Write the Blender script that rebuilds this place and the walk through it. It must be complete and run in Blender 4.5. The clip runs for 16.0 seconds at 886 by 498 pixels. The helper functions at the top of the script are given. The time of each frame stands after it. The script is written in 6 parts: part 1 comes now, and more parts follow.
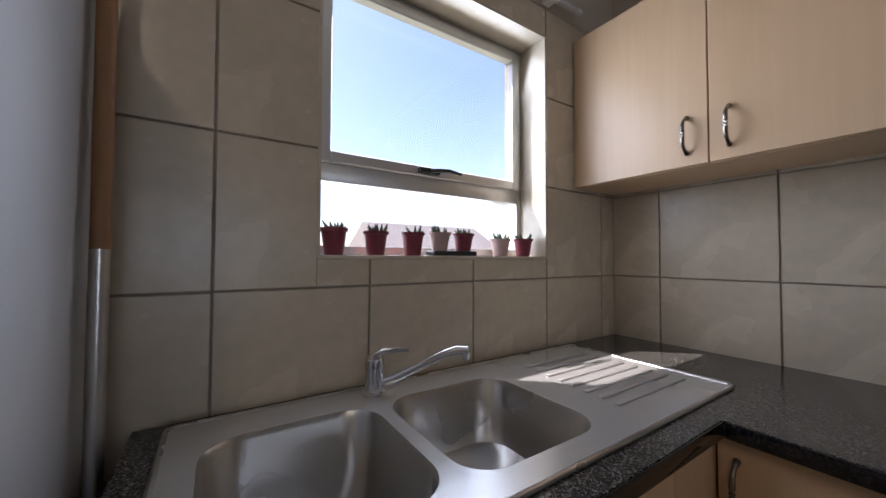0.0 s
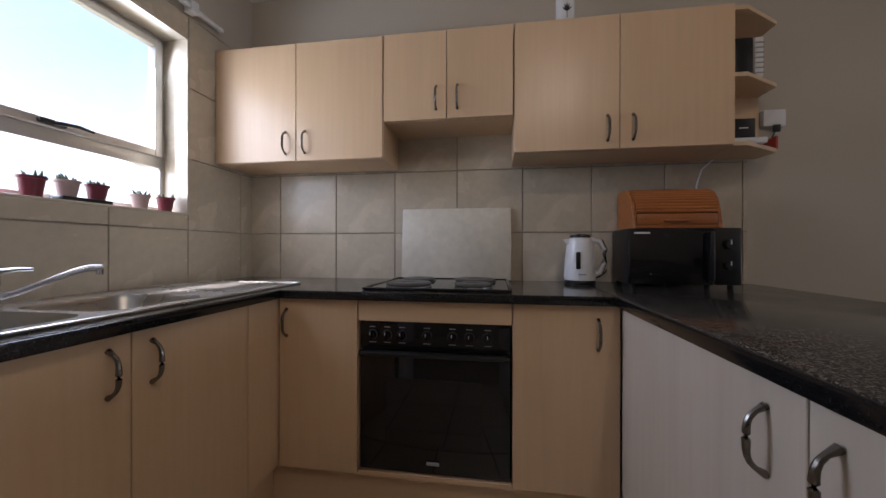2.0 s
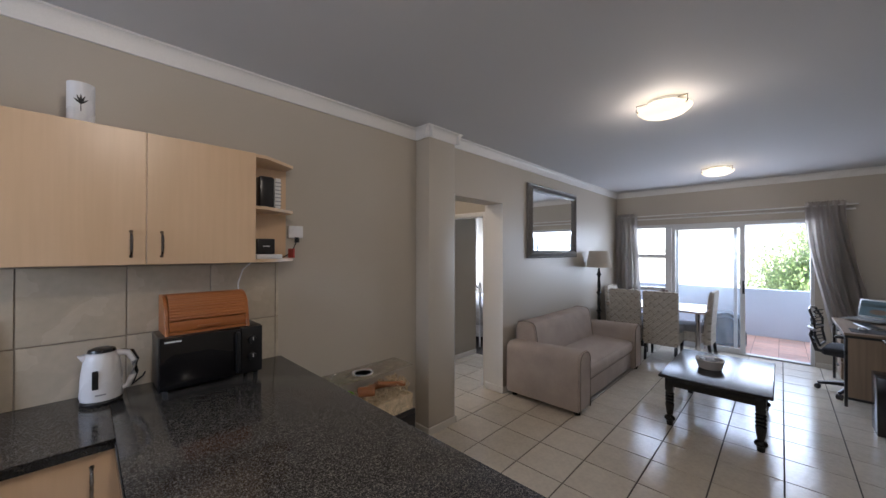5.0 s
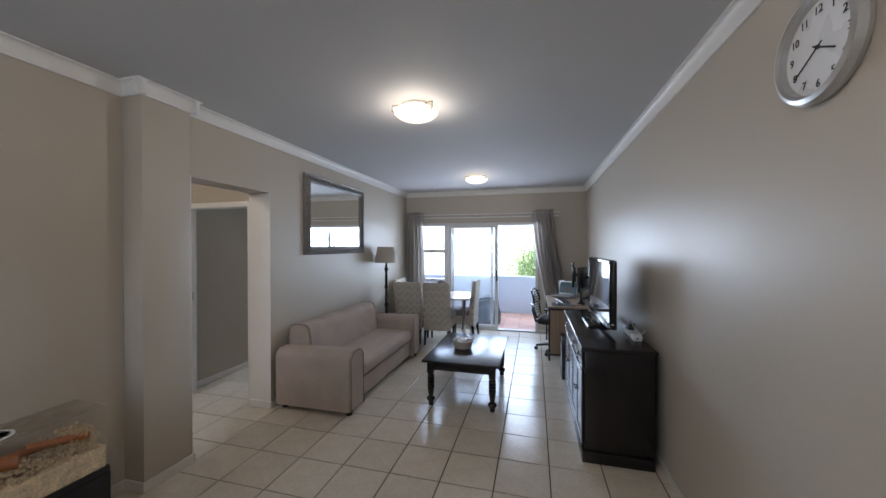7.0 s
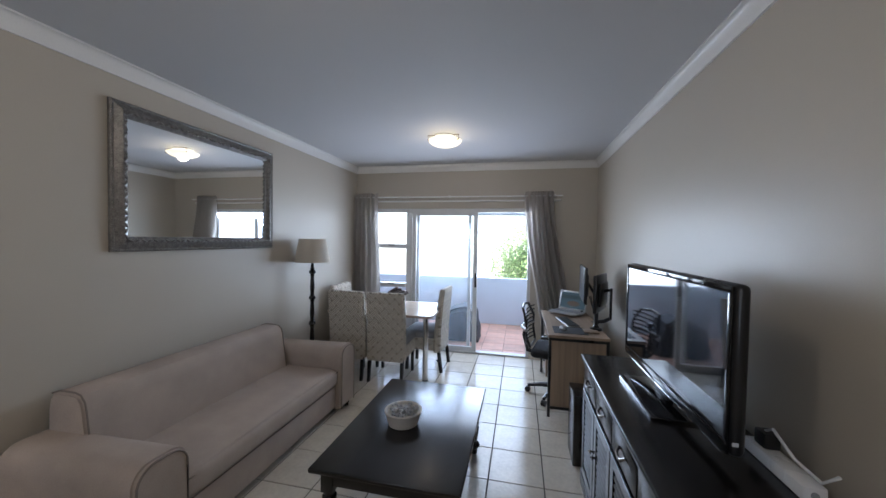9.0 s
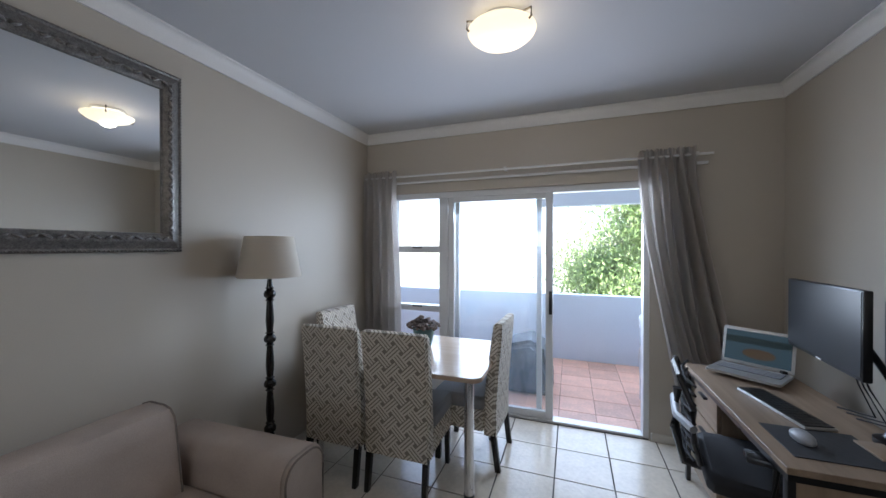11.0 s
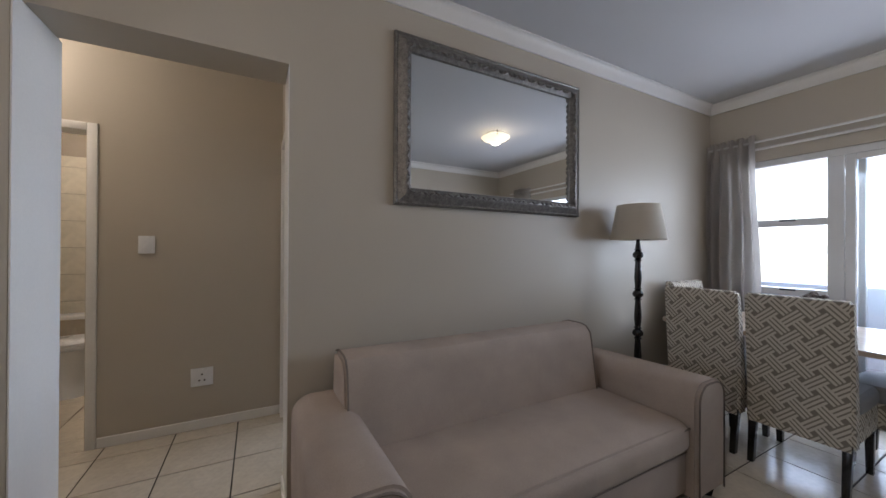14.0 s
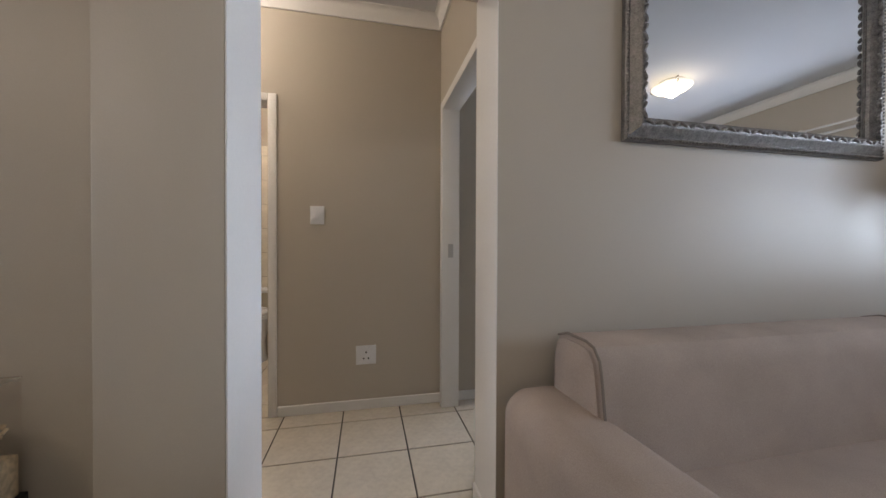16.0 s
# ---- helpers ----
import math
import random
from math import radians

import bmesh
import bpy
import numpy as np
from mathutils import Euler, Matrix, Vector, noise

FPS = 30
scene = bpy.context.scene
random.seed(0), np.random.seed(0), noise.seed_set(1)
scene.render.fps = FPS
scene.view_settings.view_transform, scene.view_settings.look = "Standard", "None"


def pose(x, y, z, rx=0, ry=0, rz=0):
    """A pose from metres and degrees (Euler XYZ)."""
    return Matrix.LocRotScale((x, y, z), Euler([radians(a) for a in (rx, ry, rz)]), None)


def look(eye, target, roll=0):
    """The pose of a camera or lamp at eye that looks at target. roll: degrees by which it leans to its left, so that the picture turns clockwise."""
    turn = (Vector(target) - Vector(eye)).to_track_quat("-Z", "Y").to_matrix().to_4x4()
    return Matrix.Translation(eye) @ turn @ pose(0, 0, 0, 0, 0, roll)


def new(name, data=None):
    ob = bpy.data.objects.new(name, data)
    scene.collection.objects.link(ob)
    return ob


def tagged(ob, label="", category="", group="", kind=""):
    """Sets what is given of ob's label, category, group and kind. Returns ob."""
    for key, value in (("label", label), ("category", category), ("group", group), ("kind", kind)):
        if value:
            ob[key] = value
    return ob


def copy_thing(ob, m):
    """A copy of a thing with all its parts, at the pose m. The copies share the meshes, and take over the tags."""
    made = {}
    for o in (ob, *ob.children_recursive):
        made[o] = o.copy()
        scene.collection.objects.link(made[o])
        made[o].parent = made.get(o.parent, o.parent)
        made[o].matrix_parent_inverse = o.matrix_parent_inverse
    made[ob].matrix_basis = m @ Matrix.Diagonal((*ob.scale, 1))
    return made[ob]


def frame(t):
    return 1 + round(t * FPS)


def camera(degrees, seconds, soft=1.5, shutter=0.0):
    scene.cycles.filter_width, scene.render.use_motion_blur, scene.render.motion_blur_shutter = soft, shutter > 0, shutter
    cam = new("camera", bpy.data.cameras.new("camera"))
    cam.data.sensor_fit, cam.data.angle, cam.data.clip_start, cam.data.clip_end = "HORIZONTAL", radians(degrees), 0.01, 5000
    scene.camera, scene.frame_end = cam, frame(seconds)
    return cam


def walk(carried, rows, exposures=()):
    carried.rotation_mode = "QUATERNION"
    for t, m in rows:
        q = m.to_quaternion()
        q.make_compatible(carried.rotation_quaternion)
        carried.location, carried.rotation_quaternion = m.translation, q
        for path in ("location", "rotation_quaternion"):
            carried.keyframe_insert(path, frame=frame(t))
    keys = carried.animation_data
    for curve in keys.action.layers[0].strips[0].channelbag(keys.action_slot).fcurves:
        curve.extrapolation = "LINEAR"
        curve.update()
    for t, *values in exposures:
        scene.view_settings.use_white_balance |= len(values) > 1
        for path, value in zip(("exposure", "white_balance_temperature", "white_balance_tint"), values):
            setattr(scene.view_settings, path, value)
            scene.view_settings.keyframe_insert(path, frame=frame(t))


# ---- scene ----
cam = camera(103.6, 16.0)
PATH = [
    (0, (0.154, 0.027, 1.227), (1.248, 1.701, 1.281), 0.2),
    (0.5, (0.056, -0.013, 1.029), (1.184, 1.639, 1.052), 0.0),
    (1, (-0.005, -0.147, 0.836), (1.435, 1.241, 0.846), -0.0),
    (1.5, (-0.117, -0.372, 0.807), (1.739, 0.372, 0.817), -0.3),
    (2, (-0.278, -0.548, 1.069), (1.699, -0.251, 1.067), 0.1),
    (2.5, (-0.414, -0.686, 1.277), (1.585, -0.662, 1.309), 0.1),
    (3, (-0.485, -0.796, 1.401), (1.507, -0.972, 1.439), 0.1),
    (3.5, (-0.558, -0.816, 1.515), (1.39, -1.27, 1.52), 0.2),
    (4, (-0.619, -0.838, 1.57), (1.224, -1.615, 1.574), 0.3),
    (4.5, (-0.662, -0.864, 1.579), (0.992, -1.989, 1.591), 0.2),
    (5, (-0.689, -0.892, 1.572), (0.704, -2.327, 1.583), 0.1),
    (5.2, (-0.717, -0.901, 1.565), (0.568, -2.434, 1.583), 0.3),
    (7.5, (-0.974, -1.597, 1.587), (-0.54, -3.549, 1.555), 0.4),
    (8.2, (-0.947, -2.252, 1.597), (-0.522, -4.206, 1.541), 0.9),
    (10.3, (-0.649, -4.224, 1.52), (-0.123, -6.153, 1.492), 0.3),
    (10.5, (-0.596, -4.408, 1.482), (-0.028, -6.325, 1.466), 0.0),
    (11, (-0.439, -4.742, 1.511), (0.25, -6.619, 1.498), 0.0),
    (11.5, (-0.337, -4.755, 1.576), (0.549, -6.548, 1.581), -0.1),
    (12, (-0.323, -4.617, 1.655), (0.823, -6.256, 1.656), -0.1),
    (12.5, (-0.307, -4.451, 1.671), (1.087, -5.886, 1.679), 0.0),
    (13, (-0.324, -4.275, 1.592), (1.278, -5.473, 1.616), -0.0),
    (13.5, (-0.268, -4.121, 1.435), (1.467, -5.116, 1.444), 0.3),
    (14, (-0.225, -3.987, 1.245), (1.538, -4.931, 1.251), 0.3),
    (14.5, (-0.201, -3.873, 1.084), (1.569, -4.805, 1.083), 0.4),
    (15, (-0.197, -3.763, 0.974), (1.601, -4.64, 0.967), 0.4),
    (15.5, (-0.044, -3.684, 0.965), (1.829, -4.385, 0.966), 0.3),
    (16, (0.351, -3.664, 1.081), (2.305, -4.091, 1.06), 0.2),
]
walk(cam, [(t, look(eye, target, roll)) for t, eye, target, roll in PATH], exposures=[
    (0.0, 1.14, 6250, 20), (1.0, 1.28, 6450, 21), (1.5, 1.52, 6450, 22), (2.0, 1.6, 6300, 21), (3.5, 2.0, 6200, 21), (5.0, 2.22, 6050, 18), (8.0, 2.3, 5850, 14),
    (10.5, 2.0, 5900, 14), (12.5, 2.0, 6080, 16), (14.5, 2.26, 6250, 17), (16.0, 2.55, 6300, 17)])

# ---- world, sun, large lights ----
world = bpy.data.worlds.new("world")
scene.world = world
world.use_nodes = True
sky = world.node_tree.nodes.new("ShaderNodeTexSky")
sky.sky_type, sky.sun_disc, sky.dust_density = "NISHITA", False, 1.4
sky.ozone_density = 0.2
SUN = Vector((0.55, -0.5, -1.0)).normalized()
sky.sun_elevation = math.asin(-SUN.z)
sky.sun_rotation = math.atan2(-SUN.x, -SUN.y)
world.node_tree.links.new(sky.outputs[0], world.node_tree.nodes["Background"].inputs[0])
world.node_tree.nodes["Background"].inputs[1].default_value = 0.15
sun = new("sun", bpy.data.lights.new("sun", "SUN"))
sun.data.energy, sun.data.angle, sun.data.color = 5.0, radians(0.5), (1.0, 0.95, 0.87)
sun.rotation_euler = SUN.to_track_quat("-Z", "Y").to_euler()


def window_light(x, y, z, w, h, rz, watts):
    """Area lamp standing in for sky light at an opening; the bedroom's has none built."""
    d = bpy.data.lights.new("sky_light", "AREA")
    d.shape, d.size, d.size_y, d.energy, d.color = "RECTANGLE", w, h, watts, (0.74, 0.86, 1.0)
    ob = new("sky_light", d)
    ob.matrix_world = pose(x, y, z, 72, 0, rz)
    return ob


window_light(0.775, 1.10, 1.66, 0.78, 0.78, 180, 5)     # kitchen window, shining to -y
window_light(0.10, -7.99, 1.50, 2.2, 1.0, 0, 10)        # upper part of the sliding door, shining to +y
window_light(0.10, -9.95, 1.47, 3.9, 1.15, 0, 14)       # open side of the balcony, shining to +y


def bulb(x, y, z, watts):
    d = bpy.data.lights.new("bulb", "POINT")
    d.energy, d.color, d.shadow_soft_size = watts, (1.0, 0.87, 0.69), 0.06
    new("bulb", d).location = (x, y, z)


# ---- materials ----
def mat(name, color, rough=0.5, metal=0.0, var=0.12, big=3.0, fine=60.0, bump=0.05, stretch=(1, 1, 1), spec=0.5, rvar=0.08, piece=0.0, coat=0.0):
    """Paint, wood, stone or metal with variation at two scales and fine relief."""
    m = bpy.data.materials.new(name)
    m.use_nodes = True
    nt = m.node_tree
    b = nt.nodes["Principled BSDF"]
    N, L = nt.nodes.new, nt.links.new
    tc, mp = N("ShaderNodeTexCoord"), N("ShaderNodeMapping")
    mp.inputs["Scale"].default_value = stretch
    L(tc.outputs["Object"], mp.inputs[0])
    n1, n2 = N("ShaderNodeTexNoise"), N("ShaderNodeTexNoise")
    for n, s, d in ((n1, big, 3), (n2, fine, 4)):
        n.inputs["Scale"].default_value, n.inputs["Detail"].default_value = s, d
        L(mp.outputs[0], n.inputs["Vector"])
    add = N("ShaderNodeMath"); add.operation = "ADD"
    L(n1.outputs[0], add.inputs[0]); L(n2.outputs[0], add.inputs[1])
    last = add
    if piece:
        oi, mul, ad2 = N("ShaderNodeObjectInfo"), N("ShaderNodeMath"), N("ShaderNodeMath")
        mul.operation, ad2.operation = "MULTIPLY_ADD", "ADD"
        mul.inputs[1].default_value, mul.inputs[2].default_value = piece, -piece / 2
        L(oi.outputs["Random"], mul.inputs[0]); L(mul.outputs[0], ad2.inputs[0]); L(add.outputs[0], ad2.inputs[1])
        last = ad2
    mr = N("ShaderNodeMapRange")
    mr.inputs[1].default_value, mr.inputs[2].default_value = 0.6, 1.4
    L(last.outputs[0], mr.inputs[0])
    mix = N("ShaderNodeMix"); mix.data_type = "RGBA"
    c = Vector(color)
    mix.inputs[6].default_value = (*(c * (1 - var)), 1)
    mix.inputs[7].default_value = (*[min(1, v * (1 + var)) for v in c], 1)
    L(mr.outputs[0], mix.inputs[0]); L(mix.outputs[2], b.inputs["Base Color"])
    rr = N("ShaderNodeMapRange")
    rr.inputs[3].default_value, rr.inputs[4].default_value = max(0.02, rough - rvar), min(1, rough + rvar)
    L(n1.outputs[0], rr.inputs[0]); L(rr.outputs[0], b.inputs["Roughness"])
    b.inputs["Metallic"].default_value = metal
    b.inputs["Specular IOR Level"].default_value = spec
    b.inputs["Coat Weight"].default_value = coat
    if bump:
        bp = N("ShaderNodeBump")
        bp.inputs["Strength"].default_value, bp.inputs["Distance"].default_value = bump, 0.004
        L(n2.outputs[0], bp.inputs["Height"]); L(bp.outputs[0], b.inputs["Normal"])
    return m


def wood(name, color, dark, rough=0.4, axis=2, grain=40.0, piece=0.0):
    """Wood with grain along one axis."""
    st = [grain / 4, grain / 4, grain / 4]
    st[axis] = grain / 80
    m = mat(name, color, rough, 0, 0.2, 1.0, 6.0, 0.06, tuple(st), piece=piece)
    mix = [n for n in m.node_tree.nodes if n.bl_idname == "ShaderNodeMix"][0]
    mix.inputs[6].default_value = (*dark, 1)
    mix.inputs[7].default_value = (*color, 1)
    return m


def glow(name, color, strength, base=(0.8, 0.78, 0.72)):
    m = bpy.data.materials.new(name)
    m.use_nodes = True
    b = m.node_tree.nodes["Principled BSDF"]
    b.inputs["Base Color"].default_value = (*base, 1)
    b.inputs["Emission Color"].default_value, b.inputs["Emission Strength"].default_value = (*color, 1), strength
    return m


def clear(name, tint=(1, 1, 1), rough=0.0, alpha=0.0):
    """Thin window glass: mostly see-through with a mirror-like gloss."""
    m = bpy.data.materials.new(name)
    m.use_nodes = True
    nt = m.node_tree
    out = nt.nodes["Material Output"]
    tr, gl, lw, mx = (nt.nodes.new("ShaderNode" + k) for k in ("BsdfTransparent", "BsdfGlossy", "LayerWeight", "MixShader"))
    pw, fr = nt.nodes.new("ShaderNodeMath"), nt.nodes.new("ShaderNodeMapRange")
    pw.operation = "POWER"
    pw.inputs[1].default_value = 5.0
    lw.inputs[0].default_value = 0.5
    fr.inputs[3].default_value, fr.inputs[4].default_value = 0.04, 0.9
    nt.links.new(lw.outputs["Facing"], pw.inputs[0]); nt.links.new(pw.outputs[0], fr.inputs[0])
    tr.inputs[0].default_value = (*tint, 1)
    gl.inputs["Roughness"].default_value = rough
    nt.links.new(fr.outputs[0], mx.inputs[0]); nt.links.new(tr.outputs[0], mx.inputs[1]); nt.links.new(gl.outputs[0], mx.inputs[2])
    nt.links.new(mx.outputs[0], out.inputs[0])
    return m


def speckle(name, dark, light, scale, rough):
    """Granite: dark ground with pale grains."""
    m = mat(name, dark, rough, 0, 0.3, 6, 300, 0.0)
    nt = m.node_tree
    b = nt.nodes["Principled BSDF"]
    v, cr, tc = nt.nodes.new("ShaderNodeTexVoronoi"), nt.nodes.new("ShaderNodeValToRGB"), nt.nodes.new("ShaderNodeTexCoord")
    v.inputs["Scale"].default_value = scale
    nt.links.new(tc.outputs["Object"], v.inputs["Vector"])
    cr.color_ramp.elements[0].position, cr.color_ramp.elements[0].color = 0.5, (*dark, 1)
    cr.color_ramp.elements[1].position, cr.color_ramp.elements[1].color = 0.95, (*light, 1)
    nt.links.new(v.outputs["Color"], cr.inputs[0])
    nt.links.new(cr.outputs[0], b.inputs["Base Color"])
    return m


def weave(name, base, line, pitch=0.078, fill=0.74):
    """Printed basket-weave cloth: bands of three pale lines that pass over and under one another on the diagonal."""
    m = mat(name, base, 0.9, 0, 0.1, 8, 400, 0.2, spec=0.2)
    nt = m.node_tree
    b = nt.nodes["Principled BSDF"]
    N, L = nt.nodes.new, nt.links.new

    def calc(op, p, q=0.0):
        n = N("ShaderNodeMath")
        n.operation = op
        for i, v in enumerate((p, q)):
            if isinstance(v, (int, float)):
                n.inputs[i].default_value = v
            else:
                L(v, n.inputs[i])
        return n.outputs[0]

    tc, xyz = N("ShaderNodeTexCoord"), N("ShaderNodeSeparateXYZ")
    L(tc.outputs["Object"], xyz.inputs[0])
    across = calc("ADD", xyz.outputs[0], xyz.outputs[1])
    k = 0.7071 / pitch
    u = calc("MULTIPLY", calc("ADD", across, xyz.outputs[2]), k)
    v = calc("MULTIPLY", calc("SUBTRACT", across, xyz.outputs[2]), k)
    fu, fv = calc("FRACT", u), calc("FRACT", v)
    odd = calc("GREATER_THAN", calc("FRACT", calc("MULTIPLY", calc("ADD", calc("FLOOR", u), calc("FLOOR", v)), 0.5)), 0.25)
    in_u, in_v = calc("LESS_THAN", fu, fill), calc("LESS_THAN", fv, fill)
    both = calc("MULTIPLY", in_u, in_v)
    show_u = calc("SUBTRACT", in_u, calc("MULTIPLY", both, odd))
    show_v = calc("SUBTRACT", in_v, calc("MULTIPLY", both, calc("SUBTRACT", 1.0, odd)))
    line_u = calc("LESS_THAN", calc("FRACT", calc("MULTIPLY", fu, 3.0 / fill)), 0.62)
    line_v = calc("LESS_THAN", calc("FRACT", calc("MULTIPLY", fv, 3.0 / fill)), 0.62)
    fac = calc("MAXIMUM", calc("MULTIPLY", show_u, line_u), calc("MULTIPLY", show_v, line_v))
    mix = N("ShaderNodeMix"); mix.data_type = "RGBA"
    mix.inputs[6].default_value, mix.inputs[7].default_value = (*base, 1), (*line, 1)
    L(fac, mix.inputs[0]); L(mix.outputs[2], b.inputs["Base Color"])
    return m


def hazy(name, color, amount, scale=3.0):
    """Clear sheet clouded by dirt or frosting, in uneven patches."""
    m = clear(name)
    nt = m.node_tree
    out = nt.nodes["Material Output"]
    was = out.inputs[0].links[0].from_socket
    df, mx, nz, mr = (nt.nodes.new("ShaderNode" + k) for k in ("BsdfTranslucent", "MixShader", "TexNoise", "MapRange"))
    df.inputs[0].default_value = (*color, 1)
    nz.inputs["Scale"].default_value, nz.inputs["Detail"].default_value = scale, 6
    mr.inputs[1].default_value, mr.inputs[2].default_value = 0.3, 0.7
    mr.inputs[3].default_value, mr.inputs[4].default_value = amount * 0.3, amount * 1.7
    nt.links.new(nz.outputs[0], mr.inputs[0]); nt.links.new(mr.outputs[0], mx.inputs[0])
    nt.links.new(was, mx.inputs[1]); nt.links.new(df.outputs[0], mx.inputs[2]); nt.links.new(mx.outputs[0], out.inputs[0])
    return m


M_WALL = mat("wall_paint", (0.475, 0.43, 0.362), 0.42, 0, 0.03, 1.2, 220, 0.09, spec=0.42)
M_CEIL = mat("ceiling_paint", (0.56, 0.56, 0.57), 0.8, 0, 0.02, 1.0, 180, 0.02)
M_TRIM = mat("white_trim_paint", (0.74, 0.73, 0.71), 0.4, 0, 0.04, 3, 120, 0.02)
M_SKIRT = mat("skirting_paint", (0.62, 0.59, 0.53), 0.4, 0, 0.05, 3, 120, 0.02)
M_FLOOR = mat("cream_floor_tile", (0.59, 0.53, 0.435), 0.15, 0, 0.1, 9, 38, 0.4, piece=0.35, rvar=0.1)
M_GROUT = mat("dark_grout", (0.055, 0.045, 0.04), 0.9, 0, 0.3, 8, 150, 0.2)
M_WTILE = mat("beige_wall_tile", (0.50, 0.44, 0.345), 0.26, 0, 0.1, 5, 28, 0.05, piece=0.2)
M_WGROUT = mat("wall_tile_grout", (0.33, 0.29, 0.24), 0.9, 0, 0.15, 8, 150, 0.2)
M_MAPLE = wood("maple_veneer", (0.68, 0.485, 0.31), (0.615, 0.43, 0.265), 0.32, 2, 36)
M_MAPLE_Y = wood("maple_veneer_level", (0.68, 0.485, 0.31), (0.615, 0.43, 0.265), 0.32, 1, 36)
M_GRANITE = speckle("black_granite_top", (0.021, 0.020, 0.019), (0.19, 0.175, 0.155), 360, 0.13)
# same granite darkened: the shade on the front edges is put into the colour
M_EDGE = speckle("shaded_granite_edge", (0.008, 0.008, 0.009), (0.03, 0.028, 0.026), 330, 0.12)
M_STEEL = mat("brushed_stainless_steel", (0.52, 0.51, 0.49), 0.28, 1, 0.05, 4, 200, 0.0, rvar=0.04)
M_DRAIN = mat("polished_drainer_steel", (0.62, 0.61, 0.59), 0.24, 0.65, 0.05, 4, 200, 0.0, rvar=0.05)
M_IRON = mat("cast_iron_plate", (0.10, 0.097, 0.095), 0.38, 0.5, 0.2, 20, 120, 0.1)
M_CHROME = mat("chrome", (0.72, 0.72, 0.74), 0.1, 1, 0.04, 6, 100, 0.0)
M_PEWTER = mat("dark_nickel_handle", (0.22, 0.2, 0.18), 0.25, 1, 0.1, 10, 120, 0.0)
M_BLACK = mat("black_plastic", (0.012, 0.012, 0.013), 0.3, 0, 0.2, 6, 200, 0.02)
M_BLACKG = mat("black_glass", (0.006, 0.006, 0.007), 0.05, 0, 0.1, 4, 100, 0.0, rvar=0.01)
M_BLACKM = mat("black_mesh_fabric", (0.015, 0.015, 0.017), 0.8, 0, 0.3, 20, 400, 0.2)
M_WHITE = mat("white_plastic", (0.75, 0.76, 0.78), 0.28, 0, 0.03, 5, 150, 0.01)
M_FRIDGE = mat("white_enamel", (0.70, 0.72, 0.75), 0.18, 0, 0.03, 3, 200, 0.02)
M_ALU = mat("white_aluminium", (0.66, 0.67, 0.68), 0.35, 0.0, 0.05, 5, 150, 0.02)
M_SILVER = mat("silver_aluminium", (0.55, 0.55, 0.54), 0.35, 0.7, 0.06, 5, 150, 0.02)
M_BAMBOO = wood("orange_bamboo", (0.47, 0.17, 0.045), (0.27, 0.08, 0.02), 0.38, 1, 50)
M_BOARD = mat("pale_stone_board", (0.62, 0.58, 0.49), 0.35, 0, 0.13, 5, 22, 0.05)
M_SUEDE = mat("taupe_suede", (0.405, 0.338, 0.292), 0.92, 0, 0.2, 4, 350, 0.12, spec=0.15)
M_PIPING = mat("sofa_piping", (0.21, 0.175, 0.15), 0.9, 0, 0.1, 4, 350, 0.2, spec=0.2)
M_DARKWOOD = wood("black_stained_wood", (0.013, 0.011, 0.010), (0.006, 0.005, 0.005), 0.22, 1, 30)
M_MIRROR = mat("mirror_silver", (0.86, 0.88, 0.88), 0.02, 1, 0.0, 1, 10, 0.0, rvar=0.0)
M_FRAME = mat("antique_pewter_frame", (0.20, 0.19, 0.18), 0.38, 0.55, 0.45, 40, 160, 0.3)
M_CURTAIN = mat("grey_linen_curtain", (0.66, 0.63, 0.60), 0.95, 0, 0.06, 5, 500, 0.25, spec=0.1)
M_SHADE = mat("linen_lampshade", (0.66, 0.60, 0.51), 0.9, 0, 0.05, 6, 400, 0.2)
M_WEAVE = weave("weave_print_cloth", (0.25, 0.222, 0.186), (0.62, 0.575, 0.50))
M_SEATBLUE = mat("grey_seat_cloth", (0.25, 0.25, 0.26), 0.9, 0, 0.1, 6, 400, 0.2)
M_TABLE = wood("pale_table_laminate", (0.50, 0.40, 0.31), (0.38, 0.29, 0.215), 0.2, 0, 24)
M_OAK = wood("grey_oak_laminate", (0.36, 0.265, 0.185), (0.20, 0.145, 0.10), 0.45, 1, 24)
M_OAKV = wood("grey_oak_upright", (0.36, 0.265, 0.185), (0.20, 0.145, 0.10), 0.45, 2, 24)
M_GLASS = clear("window_glass")
M_TINT = hazy("dirty_glass", (0.7, 0.85, 0.95), 0.045, 5.0)
M_FROST = hazy("frosted_tank_lid", (0.8, 0.78, 0.68), 0.22, 6.0)
M_LAMPGLASS = glow("lit_opal_glass", (1.0, 0.80, 0.48), 0.33)
M_BALC = mat("grey_blue_render", (0.56, 0.63, 0.73), 0.85, 0, 0.05, 2, 90, 0.15)
M_TERRA = mat("terracotta_tile", (0.66, 0.39, 0.29), 0.35, 0, 0.2, 6, 40, 0.1, piece=0.6)
M_TGROUT = mat("terracotta_grout", (0.36, 0.21, 0.16), 0.9, 0, 0.4, 3, 60, 0.2)
M_LEAF = mat("tree_leaf", (0.27, 0.40, 0.13), 0.55, 0, 0.45, 4, 20, 0.0, spec=0.3)
M_BARK = mat("bark", (0.12, 0.09, 0.065), 0.9, 0, 0.3, 6, 40, 0.4)
M_PLASTER = mat("pale_render", (0.80, 0.80, 0.80), 0.9, 0, 0.06, 1, 60, 0.1)
